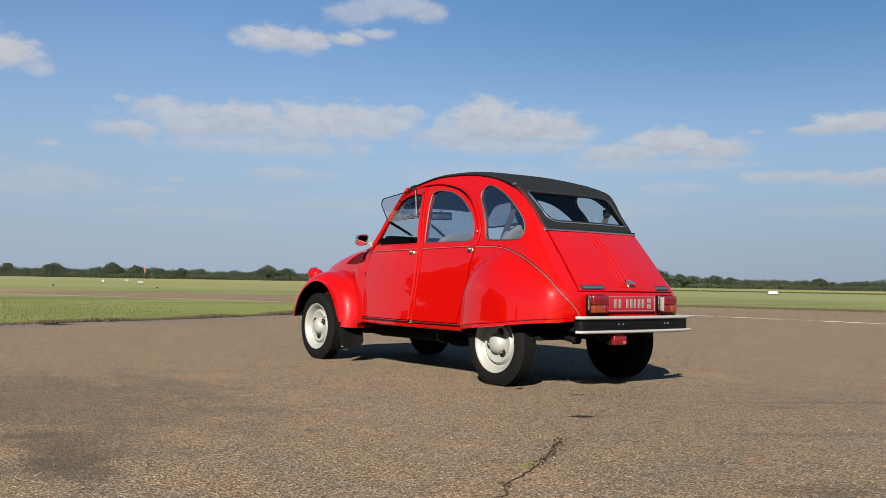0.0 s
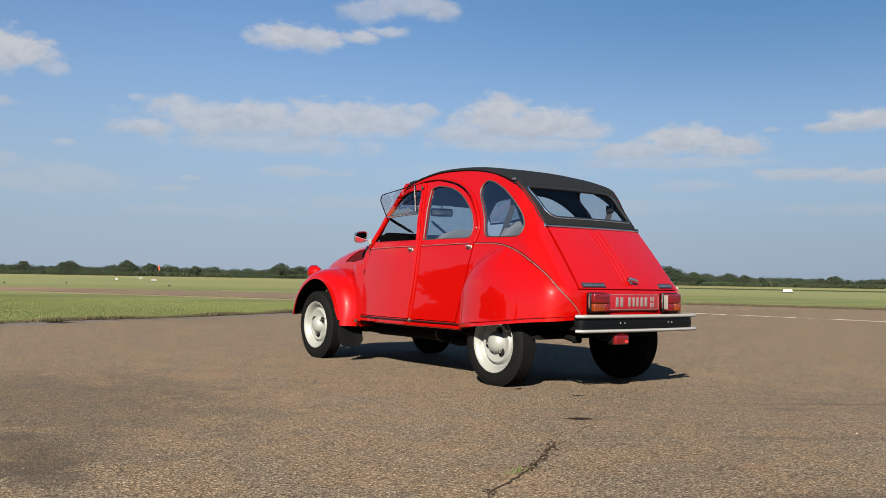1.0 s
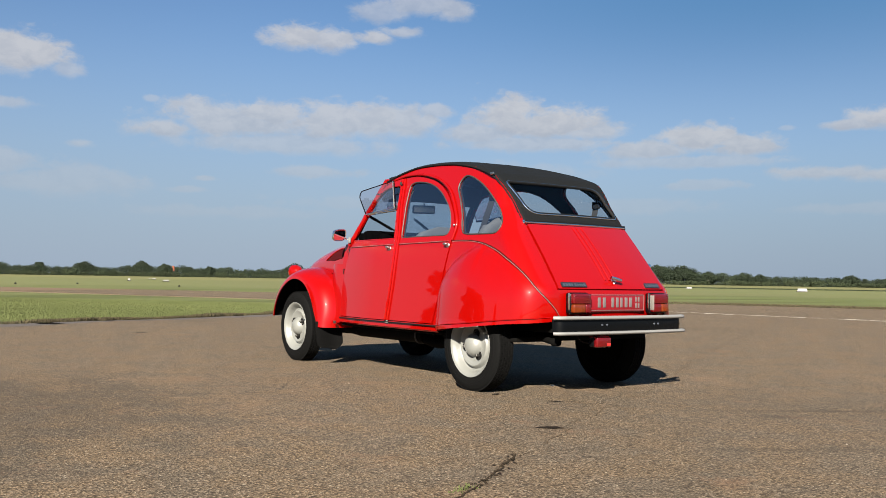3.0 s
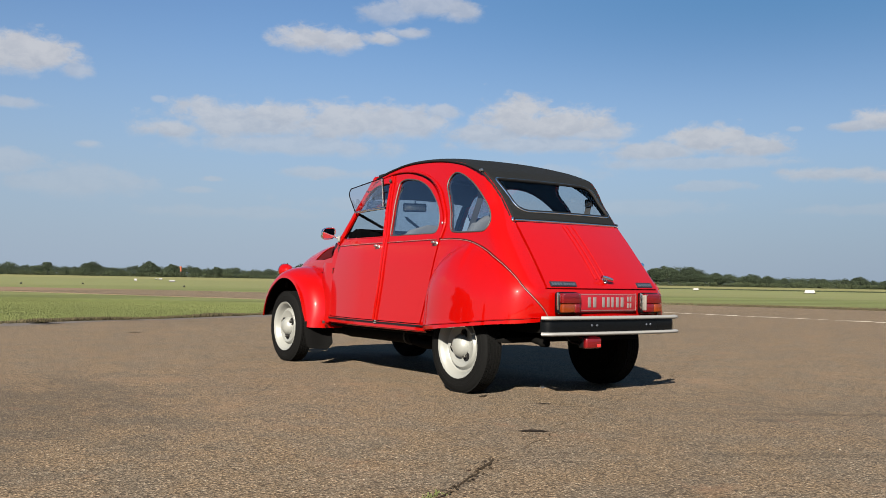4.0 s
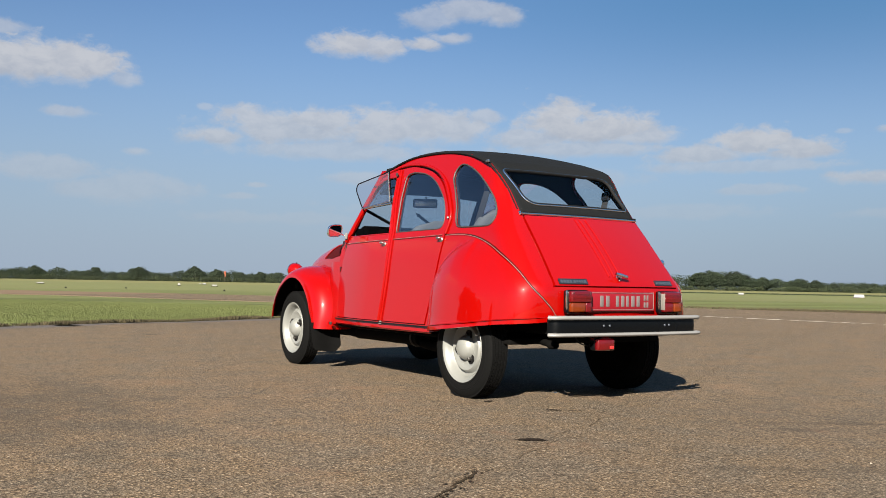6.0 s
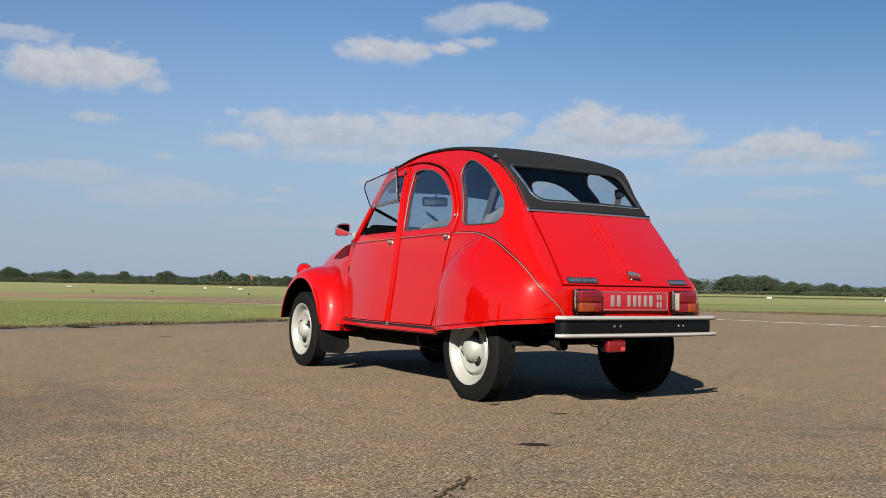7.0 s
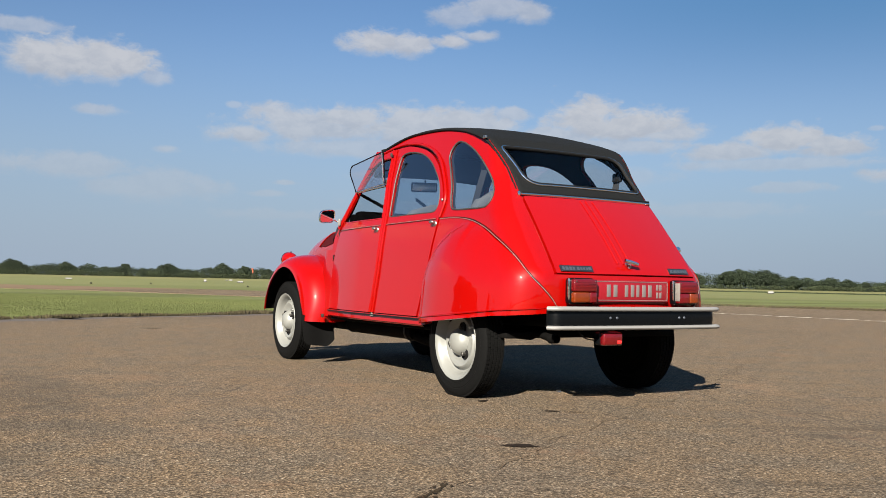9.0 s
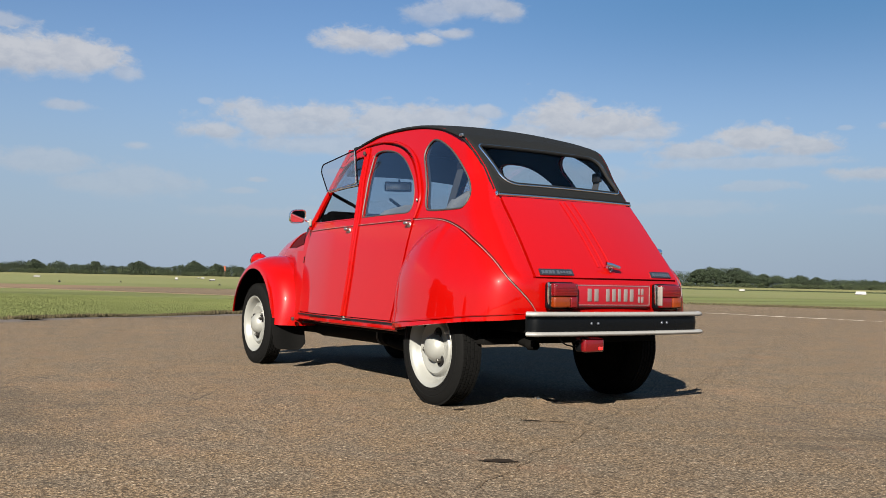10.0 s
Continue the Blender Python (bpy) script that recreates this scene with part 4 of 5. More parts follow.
roof_edge = [tail_place(u, 1.051, 0.012) for u in np.linspace(-1.0, 1.0, 30).tolist()]
part("roof_trim", tube(roof_edge, 0.0052, sides=8), CHROME, car, "chrome strip below the fabric roof")
# black bar that draws the shadow gap between cloth and trim
part("trim_shadow_gap", tube([(x, y + 0.003, z + 0.010) for x, y, z in roof_edge], 0.006, sides=6), BLACK, car, "black strip drawn for the shadow under the roof edge")
both("trim_clip", joined(box(-0.446, -0.212, 1.055, 0.016, 0.02, 0.022, 0.005), ball(-0.450, -0.220, 1.048, 0.007, 0.008, 0.009, 10, 6)), CHROME, car, "chrome roof clip")
part("roof_clip", box(-0.484, 0.052, 1.372, 0.012, 0.028, 0.016, 0.003), STEEL, car, "small steel roof clip")


def badge(u0, u1, z, bars):
    plate = sheet(rounded([(u0, z - 0.014), (u1, z - 0.014), (u1, z + 0.014), (u0, z + 0.014)], 0.004, 0.02), [], lambda u, q: tail_place(u, q, 0.012), 0.006, 0.02, inward=(0, 1, 0))
    ob = part("badge", plate, BADGE, boot_lid, "dark grey model badge")
    shapes = []
    for a, b, h in bars:
        ua, ub = u0 + (u1 - u0) * a, u0 + (u1 - u0) * b
        shapes.append(sheet(rounded([(ua, z - h), (ub, z - h), (ub, z + h), (ua, z + h)], 0.001, 0.02), [], lambda u, q: tail_place(u, q, 0.0145), 0.002, 0.02, inward=(0, 1, 0)))
    part("badge_bars", joined(*shapes), BADGE_TEXT, ob, "pale raised bars")


badge(-0.93, -0.53, 0.672, [(0.05, 0.12, .008), (0.15, 0.23, .008), (0.26, 0.34, .008), (0.37, 0.43, .008), (0.50, 0.57, .008), (0.60, 0.66, .006), (0.69, 0.75, .006), (0.78, 0.83, .006), (0.86, 0.94, .007)])
badge(0.58, 0.90, 0.672, [(0.06, 0.16, .008), (0.20, 0.24, .008), (0.29, 0.39, .008), (0.43, 0.53, .008), (0.57, 0.67, .008), (0.71, 0.80, .008), (0.84, 0.94, .008)])

# number plate; its characters stand as plain bars
plate_y = tail_place(0, 0.565)[1] - 0.014
plate = part("number_plate", box(-0.010, plate_y, 0.566, 0.478, 0.006, 0.106, 0.002), PLATE_RED, car, "red number plate with pale border")
frame_line = rounded([(-0.243, 0.520), (0.223, 0.520), (0.223, 0.612), (-0.243, 0.612)], 0.006, 0.03)
part("plate_border", tube([(x, plate_y - 0.003, z) for x, z in frame_line], 0.0022, True, 6), PLATE_WHITE, plate, "thin white plate border")
for a, b, lo, hi in ((-0.163, -0.134, 0.537, 0.597), (-0.122, -0.093, 0.537, 0.597), (-0.052, -0.026, 0.537, 0.597), (-0.014, 0.012, 0.537, 0.597), (0.022, 0.044, 0.537, 0.597),
                     (0.058, 0.086, 0.537, 0.597), (0.096, 0.124, 0.537, 0.597), (0.150, 0.166, 0.571, 0.601), (0.171, 0.187, 0.571, 0.601), (0.150, 0.166, 0.532, 0.562), (0.171, 0.187, 0.532, 0.562)):
    part("plate_bar", box((a + b) * 0.525 - 0.012, plate_y - 0.0035, (lo + hi) / 2, (b - a) * 0.86, 0.003, hi - lo, 0.0012), PLATE_WHITE, plate)


def tail_lamp(s):
    """Rear lamp cluster on one side: dark housing, red and amber lenses, bright inner edge."""
    y = tail_place(0.68, 0.565)[1]
    ob = part("tail_lamp", box(s * 0.341, y - 0.020, 0.562, 0.154, 0.05, 0.128, 0.016, 3), GLOSS_BLACK, car, "tail lamp cluster in dark housing")
    part("red_lens", box(s * 0.341, y - 0.050, 0.590, 0.143, 0.034, 0.060, 0.008, 3), RED_LENS, ob, "dark red lamp lens")
    wide = 0.098 if s < 0 else 0.062
    part("amber_lens", box(s * (0.412 - wide / 2), y - 0.051, 0.533, wide, 0.034, 0.050, 0.008, 3), AMBER_LENS, ob, "amber indicator lens")
    part("reflector_lens", box(s * (0.341 - wide / 2), y - 0.050, 0.533, 0.140 - wide, 0.032, 0.050, 0.006, 3), RED_LENS, ob)
    for k in range(5):
        part("lens_rib", box(s * 0.341, y - 0.0675, 0.604 - 0.007 * k, 0.130, 0.002, 0.0022, 0.0008, 1), RED_LENS, ob)
    part("lamp_trim", tube([(s * 0.341 + 0.076 * cx, y - 0.030, 0.562 + 0.060 * cz) for cx, cz in ((-1, 1), (-1.02, 0.3), (-1.0, -0.4), (-0.85, -1.0))], 0.006, sides=8), CHROME, ob, "bright lamp edge")
    if s > 0:
        part("reversing_lens", box(s * 0.273, y - 0.054, 0.565, 0.010, 0.030, 0.094, 0.005, 2), PIPE, ob, "pale reversing lens")
    for dx, dz in ((-0.058, 0.048), (0.058, 0.048)):
        part("lens_screw", ball(s * 0.341 + dx, y - 0.067, 0.562 + dz, 0.004, 0.003, 0.004, 8, 5), BOLT, ob)


tail_lamp(-1)
tail_lamp(1)

# ---- rear bumper ----
def bumper_line(half, back, bow):
    out = []
    for i in range(61):
        t = -1 + i / 30
        x = half * t - 0.018
        y = back + bow * abs(t) ** 2.4 + (0.03 * ((abs(t) - 0.93) / 0.07) ** 2 if abs(t) > 0.93 else 0)
        out.append((x, y))
    return out


BUMP = bumper_line(0.533, -0.676, 0.030)
rows = []
for (x, y) in BUMP:
    rows.append([(x, y + 0.012, 0.394), (x, y, 0.400), (x, y - 0.004, 0.434), (x, y, 0.470), (x, y + 0.012, 0.476), (x, y + 0.022, 0.470), (x, y + 0.020, 0.400)])
bumper = part("rear_bumper", grid_shape(rows, close_u=True, cap=True), GLOSS_BLACK, car, "black rear bumper between white strips")
WIDE = bumper_line(0.548, -0.684, 0.030)
part("bumper_strip", tube([(x, y, 0.480) for x, y in WIDE], 0.018, sides=14, squash=0.66), WHITE_STRIP, bumper, "white upper bumper strip")
part("bumper_strip", tube([(x * 1.006, y - 0.004, 0.391) for x, y in WIDE], 0.018, sides=14, squash=0.60), WHITE_STRIP, bumper, "white lower bumper strip")
for x in (-0.232, -0.192, 0.222, 0.258):
    y = np.interp(x, [p[0] for p in BUMP], [p[1] for p in BUMP])
    part("bumper_bolt", ball(x, float(y) - 0.006, 0.438, 0.007, 0.005, 0.007, 10, 6), BADGE_TEXT, bumper, "round steel bolt head")
both("bumper_bracket", box(-0.22, -0.60, 0.43, 0.03, 0.14, 0.04, 0.004), UNDER, bumper)

# fog lamp under the bumper
fog = part("fog_lamp", box(-0.205, -0.625, 0.338, 0.125, 0.05, 0.066, 0.012, 3), GLOSS_BLACK, car, "small red rear fog lamp")
part("fog_lens", box(-0.205, -0.655, 0.336, 0.120, 0.034, 0.062, 0.010, 3), RED_LENS, fog, "red fog lamp lens")
# the lit part of the lens, painted as a small brighter red block
part("fog_spot", box(-0.168, -0.672, 0.322, 0.026, 0.006, 0.016, 0.005, 2), LIT_LENS, fog, "bright red spot of light on the fog lens")
part("fog_bracket", box(-0.205, -0.61, 0.382, 0.03, 0.02, 0.05, 0.004), UNDER, fog)
part("fog_cable", tube(spline([(-0.36, -0.58, 0.392), (-0.345, -0.60, 0.355), (-0.31, -0.60, 0.335), (-0.262, -0.61, 0.328)], 0.02), 0.0035, sides=6), BLACK, fog, "black lamp cable")

# ---- rear fenders ----
def rear_bulge(p, z):
    cy = -0.04
    front = p > cy
    u = abs(p - cy) / (0.440 if front else 0.49)
    v = max(0.0, (z - 0.55) / (0.355 if front else 0.34))
    r = (u ** 2.0 + v ** 2.0) ** 0.5
    if r >= 1:
        return 0.0
    steep = max(0.0, min(1.0, (p - cy) / 0.30 + 0.6))
    h = 0.108 * ((1 - r ** 2.6) ** 0.62 * steep + (1 - r ** 2.0) ** 1.05 * (1 - steep))
    lip = 0.012 * max(0.0, 1 - abs(z - 0.395) / 0.03)
    return h + lip * (1 - r ** 4)


PIPING = [(0.325, 0.940), (0.20, 0.940), (0.08, 0.932), (-0.03, 0.912), (-0.16, 0.868), (-0.28, 0.806), (-0.40, 0.715), (-0.50, 0.615), (-0.57, 0.520), (-0.592, 0.462)]
FENDER = spline([(0.404, 0.362), (0.392, 0.50), (0.372, 0.64), (0.345, 0.80), (0.332, 0.90), (0.325, 0.936)], 0.02)[:-1] + spline([(p, z - 0.004) for p, z in PIPING], 0.02) + [(-0.592 + 0.02 * i, 0.458 - 0.0020 * i) for i in range(1, 49)]
rear_fenders = both("rear_fender", sheet(FENDER, [], lambda p, z: on_side(p, z, 0.004 + rear_bulge(p, z)), 0.006, 0.022), PAINT, car)
both("fender_piping", tube([on_side(p, z, 0.010) for p, z in spline(PIPING, 0.03)], 0.0016, sides=6), PIPE, rear_fenders, "pale fender piping")
# the piping's thin shadow, modelled as a black line next to it
both("piping_shadow", tube([on_side(p, z + 0.005, 0.005) for p, z in spline(PIPING, 0.03)], 0.0016, sides=6), BLACK, rear_fenders, "dark line drawn as the shadow of the piping")
both("fender_lip", tube([on_side(p, 0.398 + 0.085 * max(0.0, (0.30 - p) / 0.88), 0.006 + rear_bulge(p, 0.398)) for p in np.linspace(0.392, -0.55, 40).tolist()], 0.0022, sides=8), PAINT, rear_fenders)
# dark inner wheel housing
both("wheel_housing", sheet(FENDER, [], lambda p, z: on_side(p, z, -0.035), 0.004, 0.06), UNDER, car, "black inner wheel housing")
# fuel cap on the right flank
cap = part("fuel_cap", lathe([(-0.03, 0.034), (0.012, 0.034), (0.02, 0.030), (0.024, 0.0)], 24), CHROME, car, "chrome fuel filler cap")
cap.location, cap.scale = (0.552, -0.330, 0.795), (0.6, 0.6, 0.6)

# ---- front fenders ----
CENTRE = (2.33, 0.33)
LIPS = [(-35, 0.470), (-10, 0.405), (10, 0.395), (35, 0.372), (60, 0.352), (90, 0.348), (115, 0.345), (140, 0.335), (165, 0.340), (185, 0.395), (192, 0.455)]
CROWN = [(-35, 0.52), (-10, 0.475), (10, 0.470), (35, 0.462), (60, 0.452), (90, 0.445), (115, 0.452), (140, 0.505), (165, 0.500), (185, 0.490), (192, 0.490)]
lip_r, crown_r = table([a for a, _ in LIPS], [r for _, r in LIPS], 8.0), table([a for a, _ in CROWN], [r for _, r in CROWN], 8.0)
rows = []
for i in range(61):
    a = 4 + 180 * i / 60
    lip, crown = lip_r(a), crown_r(a)
    row = []
    for j in range(19):
        t = j / 18
        b = t * math.pi * 0.62
        # from the outer lip over the crown and down to the body
        x = -0.715 + 0.30 * (1 - math.cos(b)) / (1 - math.cos(math.pi * 0.62))
        r = lip + (crown - lip) * math.sin(min(b, math.pi / 2)) ** 0.9 - (0.05 * (b - math.pi / 2) if b > math.pi / 2 else 0)
        row.append((x, CENTRE[0] + r * math.cos(radians(a)), CENTRE[1] + r * math.sin(radians(a))))
    rows.append([(row[0][0] + 0.014, row[0][1] + 0.004 * math.cos(radians(a)), row[0][2] + 0.004 * math.sin(radians(a)))] + row)
front_fenders = both("front_fender", grid_shape(rows), PAINT, car)
rows_in = [[(x * 0.995 + 0.003, CENTRE[0] + (y - CENTRE[0]) * 0.975, CENTRE[1] + (z - CENTRE[1]) * 0.975) for x, y, z in r[2:]] for r in rows]
both("fender_liner", grid_shape([list(reversed(r)) for r in rows_in]), UNDER, front_fenders, "black fender underside")
both("fender_joint", tube([(-0.600 - 0.02 * math.sin(t * 3), 1.985 - 0.10 * t, 0.63 - 0.27 * t) for t in np.linspace(0, 1, 12).tolist()], 0.005, sides=6), PAINT, front_fenders)
both("scuttle_side", grid_shape([[(-(half_width(z) - front_taper(1.80) + 0.002 - 0.5 * max(0, y - 1.95)), y, z) for y in np.linspace(1.785, 2.15, 8).tolist()] for z in np.linspace(0.34, 0.80, 12).tolist()]), PAINT, car)

# ---- bonnet ----
bonnet_top = table([1.70, 1.95, 2.20, 2.45, 2.65, 2.80], [0.985, 0.985, 0.960, 0.915, 0.862, 0.780], 0.06)


def on_bonnet(y, b, out=0.0):
    """A place on the bonnet: b runs from the left foot (0) over the top to the right foot (pi)."""
    t = (y - 1.74) / 1.04
    half, low = 0.552 - 0.110 * t - 0.06 * t * t + out, 0.76 - 0.10 * t
    tall = bonnet_top(y) + out - low
    return (-half * math.copysign(abs(math.cos(b)) ** 0.36, math.cos(b)), y, low + tall * math.sin(b) ** 0.55 + 0.005 * math.cos(b * 11) * math.sin(b) ** 2)


rows = [[on_bonnet(1.74 + 1.04 * i / 24, math.pi * j / 28) for j in range(29)] for i in range(25)]
bonnet = part("bonnet", grid_shape(rows), PAINT, car, "curved red bonnet with ribs")
part("nose", (rows[-1] + [(-0.3, 2.78, 0.45), (0, 2.80, 0.40), (0.3, 2.78, 0.45)], [tuple(range(29)) + (31, 30, 29)]), PAINT, bonnet)
VENT = rounded([(1.87, 0.20), (1.87, 0.60), (1.95, 0.58), (2.06, 0.47), (2.20, 0.26), (2.05, 0.18)], [0.01, 0.02, 0.05, 0.06, 0.01, 0.03], 0.02)
# flat patch on the bonnet; the vent's shade is put into its dark red
vents = both("bonnet_vent", sheet(VENT, [], lambda y, b: on_bonnet(y, b, 0.004), 0.003, 0.03), VENT_DARK, bonnet, "shaded dark red side vent")
both("vent_hood", tube([on_bonnet(y, b, 0.006) for y, b in spline([(1.865, 0.62), (1.95, 0.60), (2.06, 0.49), (2.21, 0.26)], 0.03)], 0.006, sides=8), PAINT, vents)
both("scuttle_cheek", grid_shape([[(-(half_width(z) - front_taper(1.74) + 0.004), y, z) for y in np.linspace(1.735, 1.80, 6).tolist()] for z in np.linspace(0.76, 0.955, 10).tolist()]), PAINT, car)
# no rubber here: a black bar stands in for the shaded door-to-bonnet gap
both("scuttle_gap_line", tube([on_side(1.725, 0.955, 0.004), on_side(1.755, 0.90, 0.004), on_side(1.775, 0.83, 0.004), on_side(1.79, 0.72, 0.003)], 0.003, sides=8), BLACK, car, "black line drawn for the dark gap at the scuttle")


def headlamp(s):
    shell = [(-0.085, 0.0), (-0.082, 0.030), (-0.060, 0.062), (-0.01, 0.084), (0.045, 0.092), (0.06, 0.092)]
    ob = part("headlamp", lathe(shell, 28, "y"), PAINT, car, "round red headlamp shell")
    ob.location = (s * 0.535, 2.66, 0.738)
    ob.scale = (0.66,) * 3
    part("headlamp_ring", lathe([(0.055, 0.094), (0.066, 0.096), (0.076, 0.090), (0.078, 0.080)], 28, "y"), CHROME, ob, "chrome headlamp ring")
    part("headlamp_glass", lathe([(0.070, 0.084), (0.085, 0.05), (0.09, 0.0)], 28, "y"), CLEAR, ob, "clear headlamp glass")
    part("headlamp_post", tube([(0, 0, -0.07), (0, 0, -0.22)], 0.018), BLACK, ob)
    part("headlamp_screw", box(0.0, 0.0, 0.092, 0.012, 0.016, 0.014, 0.003), BLACK, ob)


headlamp(-1)
headlamp(1)
front_bumper = part("front_bumper", tube([(x, 2.99 - 0.16 * abs(x / 0.62) ** 3, 0.40) for x in np.linspace(-0.62, 0.62, 24).tolist()], 0.035, sides=10), GLOSS_BLACK, car, "black front bumper")
both("bumper_overrider", box(-0.645, 2.80, 0.40, 0.03, 0.05, 0.075, 0.008), BLACK, front_bumper)

# ---- windscreen and cabin ----
def on_screen(u, t):
    """Windscreen plane: u across, t from base to top."""
    y, z = 1.735 + (1.355 - 1.735) * t, 0.945 + (1.430 - 0.945) * t
    return (u * (0.545 - 0.095 * t), y, z + 0.02 * (1 - u * u))


screen = part("windscreen", sheet(rounded([(-0.97, 0.03), (0.97, 0.03), (0.97, 0.96), (-0.97, 0.96)], 0.06, 0.06), [], on_screen, 0, 0.08, inward=(0, -1, 0)), GLASS, car, "flat windscreen glass")
screen.visible_shadow = False
part("header_panel", sheet(rounded([(-0.97, 0.74), (0.97, 0.74), (0.97, 1.05), (-0.97, 1.05)], 0.03, 0.06), [], lambda u, t: tuple(Vector(on_screen(u, t)) + Vector((0, -0.03, -0.02))), 0.02, 0.08, inward=(0, -1, 0)), LINING, screen, "dark lining and visors above the windscreen")
part("screen_header", tube([on_screen(u, 1.0) for u in np.linspace(-1, 1, 16).tolist()], 0.012, sides=8), PAINT, screen)
part("screen_foot", tube([on_screen(u, 0.0) for u in np.linspace(-1, 1, 16).tolist()], 0.022, sides=8), PAINT, screen)
both("screen_pillar", tube([on_screen(-1.0, t) for t in np.linspace(0, 1, 14).tolist()], 0.020, sides=8), PAINT, screen)
for u0, t0, u1, tip in ((-0.32, 0.20, -0.93, 0.44), (0.36, 0.20, -0.06, 0.40)):
    a, b = Vector(on_screen(u0, t0)), Vector(on_screen(u1, tip))
    off = Vector((0, 0.02, 0.015))
    wiper = part("wiper", tube([a + off, a.lerp(b, 0.5) + off * 1.5, b + off], 0.006, sides=6), BLACK, screen, "black windscreen wiper")
    d = (b - a) * 0.42
    part("wiper_blade", tube([a.lerp(b, 0.55) - d + off * 0.7, a.lerp(b, 0.55) + d + off * 0.7], 0.011, sides=6), BLACK, wiper)
inner_mirror = part("interior_mirror", box(0, 0.018, 0, 0.180, 0.03, 0.066, 0.026, 4), GLOSS_BLACK, car, "interior mirror with dark shell")
inner_mirror.location, inner_mirror.rotation_euler = (-0.09, 1.382, 1.234), (radians(2.3), 0, radians(-28))
part("mirror_face", box(0, 0, 0, 0.160, 0.004, 0.048, 0.002), DULL_MIRROR, inner_mirror, "mirror glass")
part("mirror_stem", tube([(0.01, 0.03, 0.02), (0.01, 0.10, 0.05)], 0.006, sides=6), BLACK, inner_mirror)
# dashboard, floor and seats
part("dashboard", joined(box(0, 1.60, 0.990, 0.98, 0.10, 0.14, 0.03, 3), box(0, 1.62, 0.900, 1.02, 0.18, 0.12, 0.03, 3), box(-0.25, 1.53, 0.985, 0.30, 0.10, 0.11, 0.03, 3), box(0, 1.63, 0.985, 1.02, 0.09, 0.11, 0.02, 3)), DASH, car, "black dashboard")
wheel_ring = [(-0.26 + 0.19 * math.cos(a), 1.33 + 0.06 * math.sin(a), 0.83 + 0.18 * math.sin(a)) for a in np.linspace(0, math.tau, 40, endpoint=False).tolist()]
steering = part("steering_wheel", tube(wheel_ring, 0.011, True, 8), BLACK, car, "thin black steering wheel")
part("steering_spoke", tube([(-0.26, 1.33, 0.84), (-0.26, 1.36, 0.80), (-0.26, 1.60, 0.72)], 0.012, sides=8), BLACK, steering)
part("bulkhead", box(0, 1.72, 0.62, 1.12, 0.02, 0.60, 0.004), LINING, car, "dark bulkhead")
part("floor_pan", box(0, 0.75, 0.335, 1.14, 2.1, 0.03, 0.006), UNDER, car, "black floor pan")
part("boot_floor", box(0, -0.25, 0.435, 0.90, 0.56, 0.10, 0.006), UNDER, car, "black boot floor")


def seat_back(x, y, z, w, h, lean, deep=0.10):
    rows = []
    for i in range(15):
        t = i / 14
        rr = deep * (0.75 + 0.25 * math.sin(t * math.pi)) * (1 if t < 0.86 else math.sqrt(max(0.02, 1 - ((t - 0.86) / 0.14) ** 2)))
        half = w / 2 * (1 if t < 0.75 else (max(0.05, 1 - ((t - 0.75) / 0.25) ** 2.6)) ** 0.45)
        ring = []
        for k in range(28):
            a = k * math.tau / 28
            ring.append((x + half * math.copysign(abs(math.cos(a)) ** 0.35, math.cos(a)), y - lean * t + rr * 0.5 * math.copysign(abs(math.sin(a)) ** 0.6, math.sin(a)), z + h * t))
        rows.append(ring)
    return grid_shape(rows, close_u=True, cap=True)


for x in (-0.28, 0.28):
    seat = part("front_seat", joined(seat_back(x, 1.04, 0.50, 0.50, 0.565, 0.20)), SEAT, car, "grey cloth front seat")
    part("seat_cushion", box(x, 1.22, 0.50, 0.50, 0.46, 0.13, 0.05, 3), SEAT, seat)
rear_seat = part("rear_seat", joined(seat_back(0, 0.32, 0.48, 1.0, 0.66, 0.22, 0.14)), SEAT, car, "grey cloth rear bench seat")
part("seat_cushion", box(0, 0.36, 0.47, 1.02, 0.46, 0.15, 0.05, 3), SEAT, rear_seat)


def strip(points, width, thick=0.003):
    """A webbing band along points."""
    pts = [Vector(p) for p in points]
    rows = []
    for i, p in enumerate(pts):
        t = (pts[min(i + 1, len(pts) - 1)] - pts[max(0, i - 1)]).normalized()
        side = t.cross(Vector((1, 0, 0))).normalized() * width / 2
        nx = Vector((thick, 0, 0))
        rows.append([p - side, p + side, p + side + nx, p - side + nx])
    return grid_shape(rows, close_u=True, cap=True)


belts = both("seat_belt", strip(spline([(-0.468, 0.055, 1.24), (-0.475, 0.095, 1.14), (-0.470, 0.15, 1.05), (-0.45, 0.23, 0.95)], 0.03), 0.055), BELT, car, "grey rear seat belt")
both("belt_guide", joined(box(-0.465, 0.060, 1.225, 0.028, 0.075, 0.055, 0.010, 2), box(-0.460, 0.052, 1.265, 0.012, 0.024, 0.05, 0.005)), BLACK, belts, "black belt guide")
both("belt_anchor", lathe([(-0.01, 0.012), (0.0, 0.012)], 12), STEEL, belts)

# ---- fabric roof ----
ROOF_LINE = [(tail_half(z), tail_y(z), z) for z in np.linspace(1.062, 1.35, 14).tolist()] + [(half_width(z), y, z) for y, z in RAIL_LINE[1:]]
ROOF_LEN = np.concatenate([[0], np.cumsum([math.dist(a[1:], b[1:]) for a, b in zip(ROOF_LINE, ROOF_LINE[1:])])])
ROOF_ARR = np.array(ROOF_LINE)


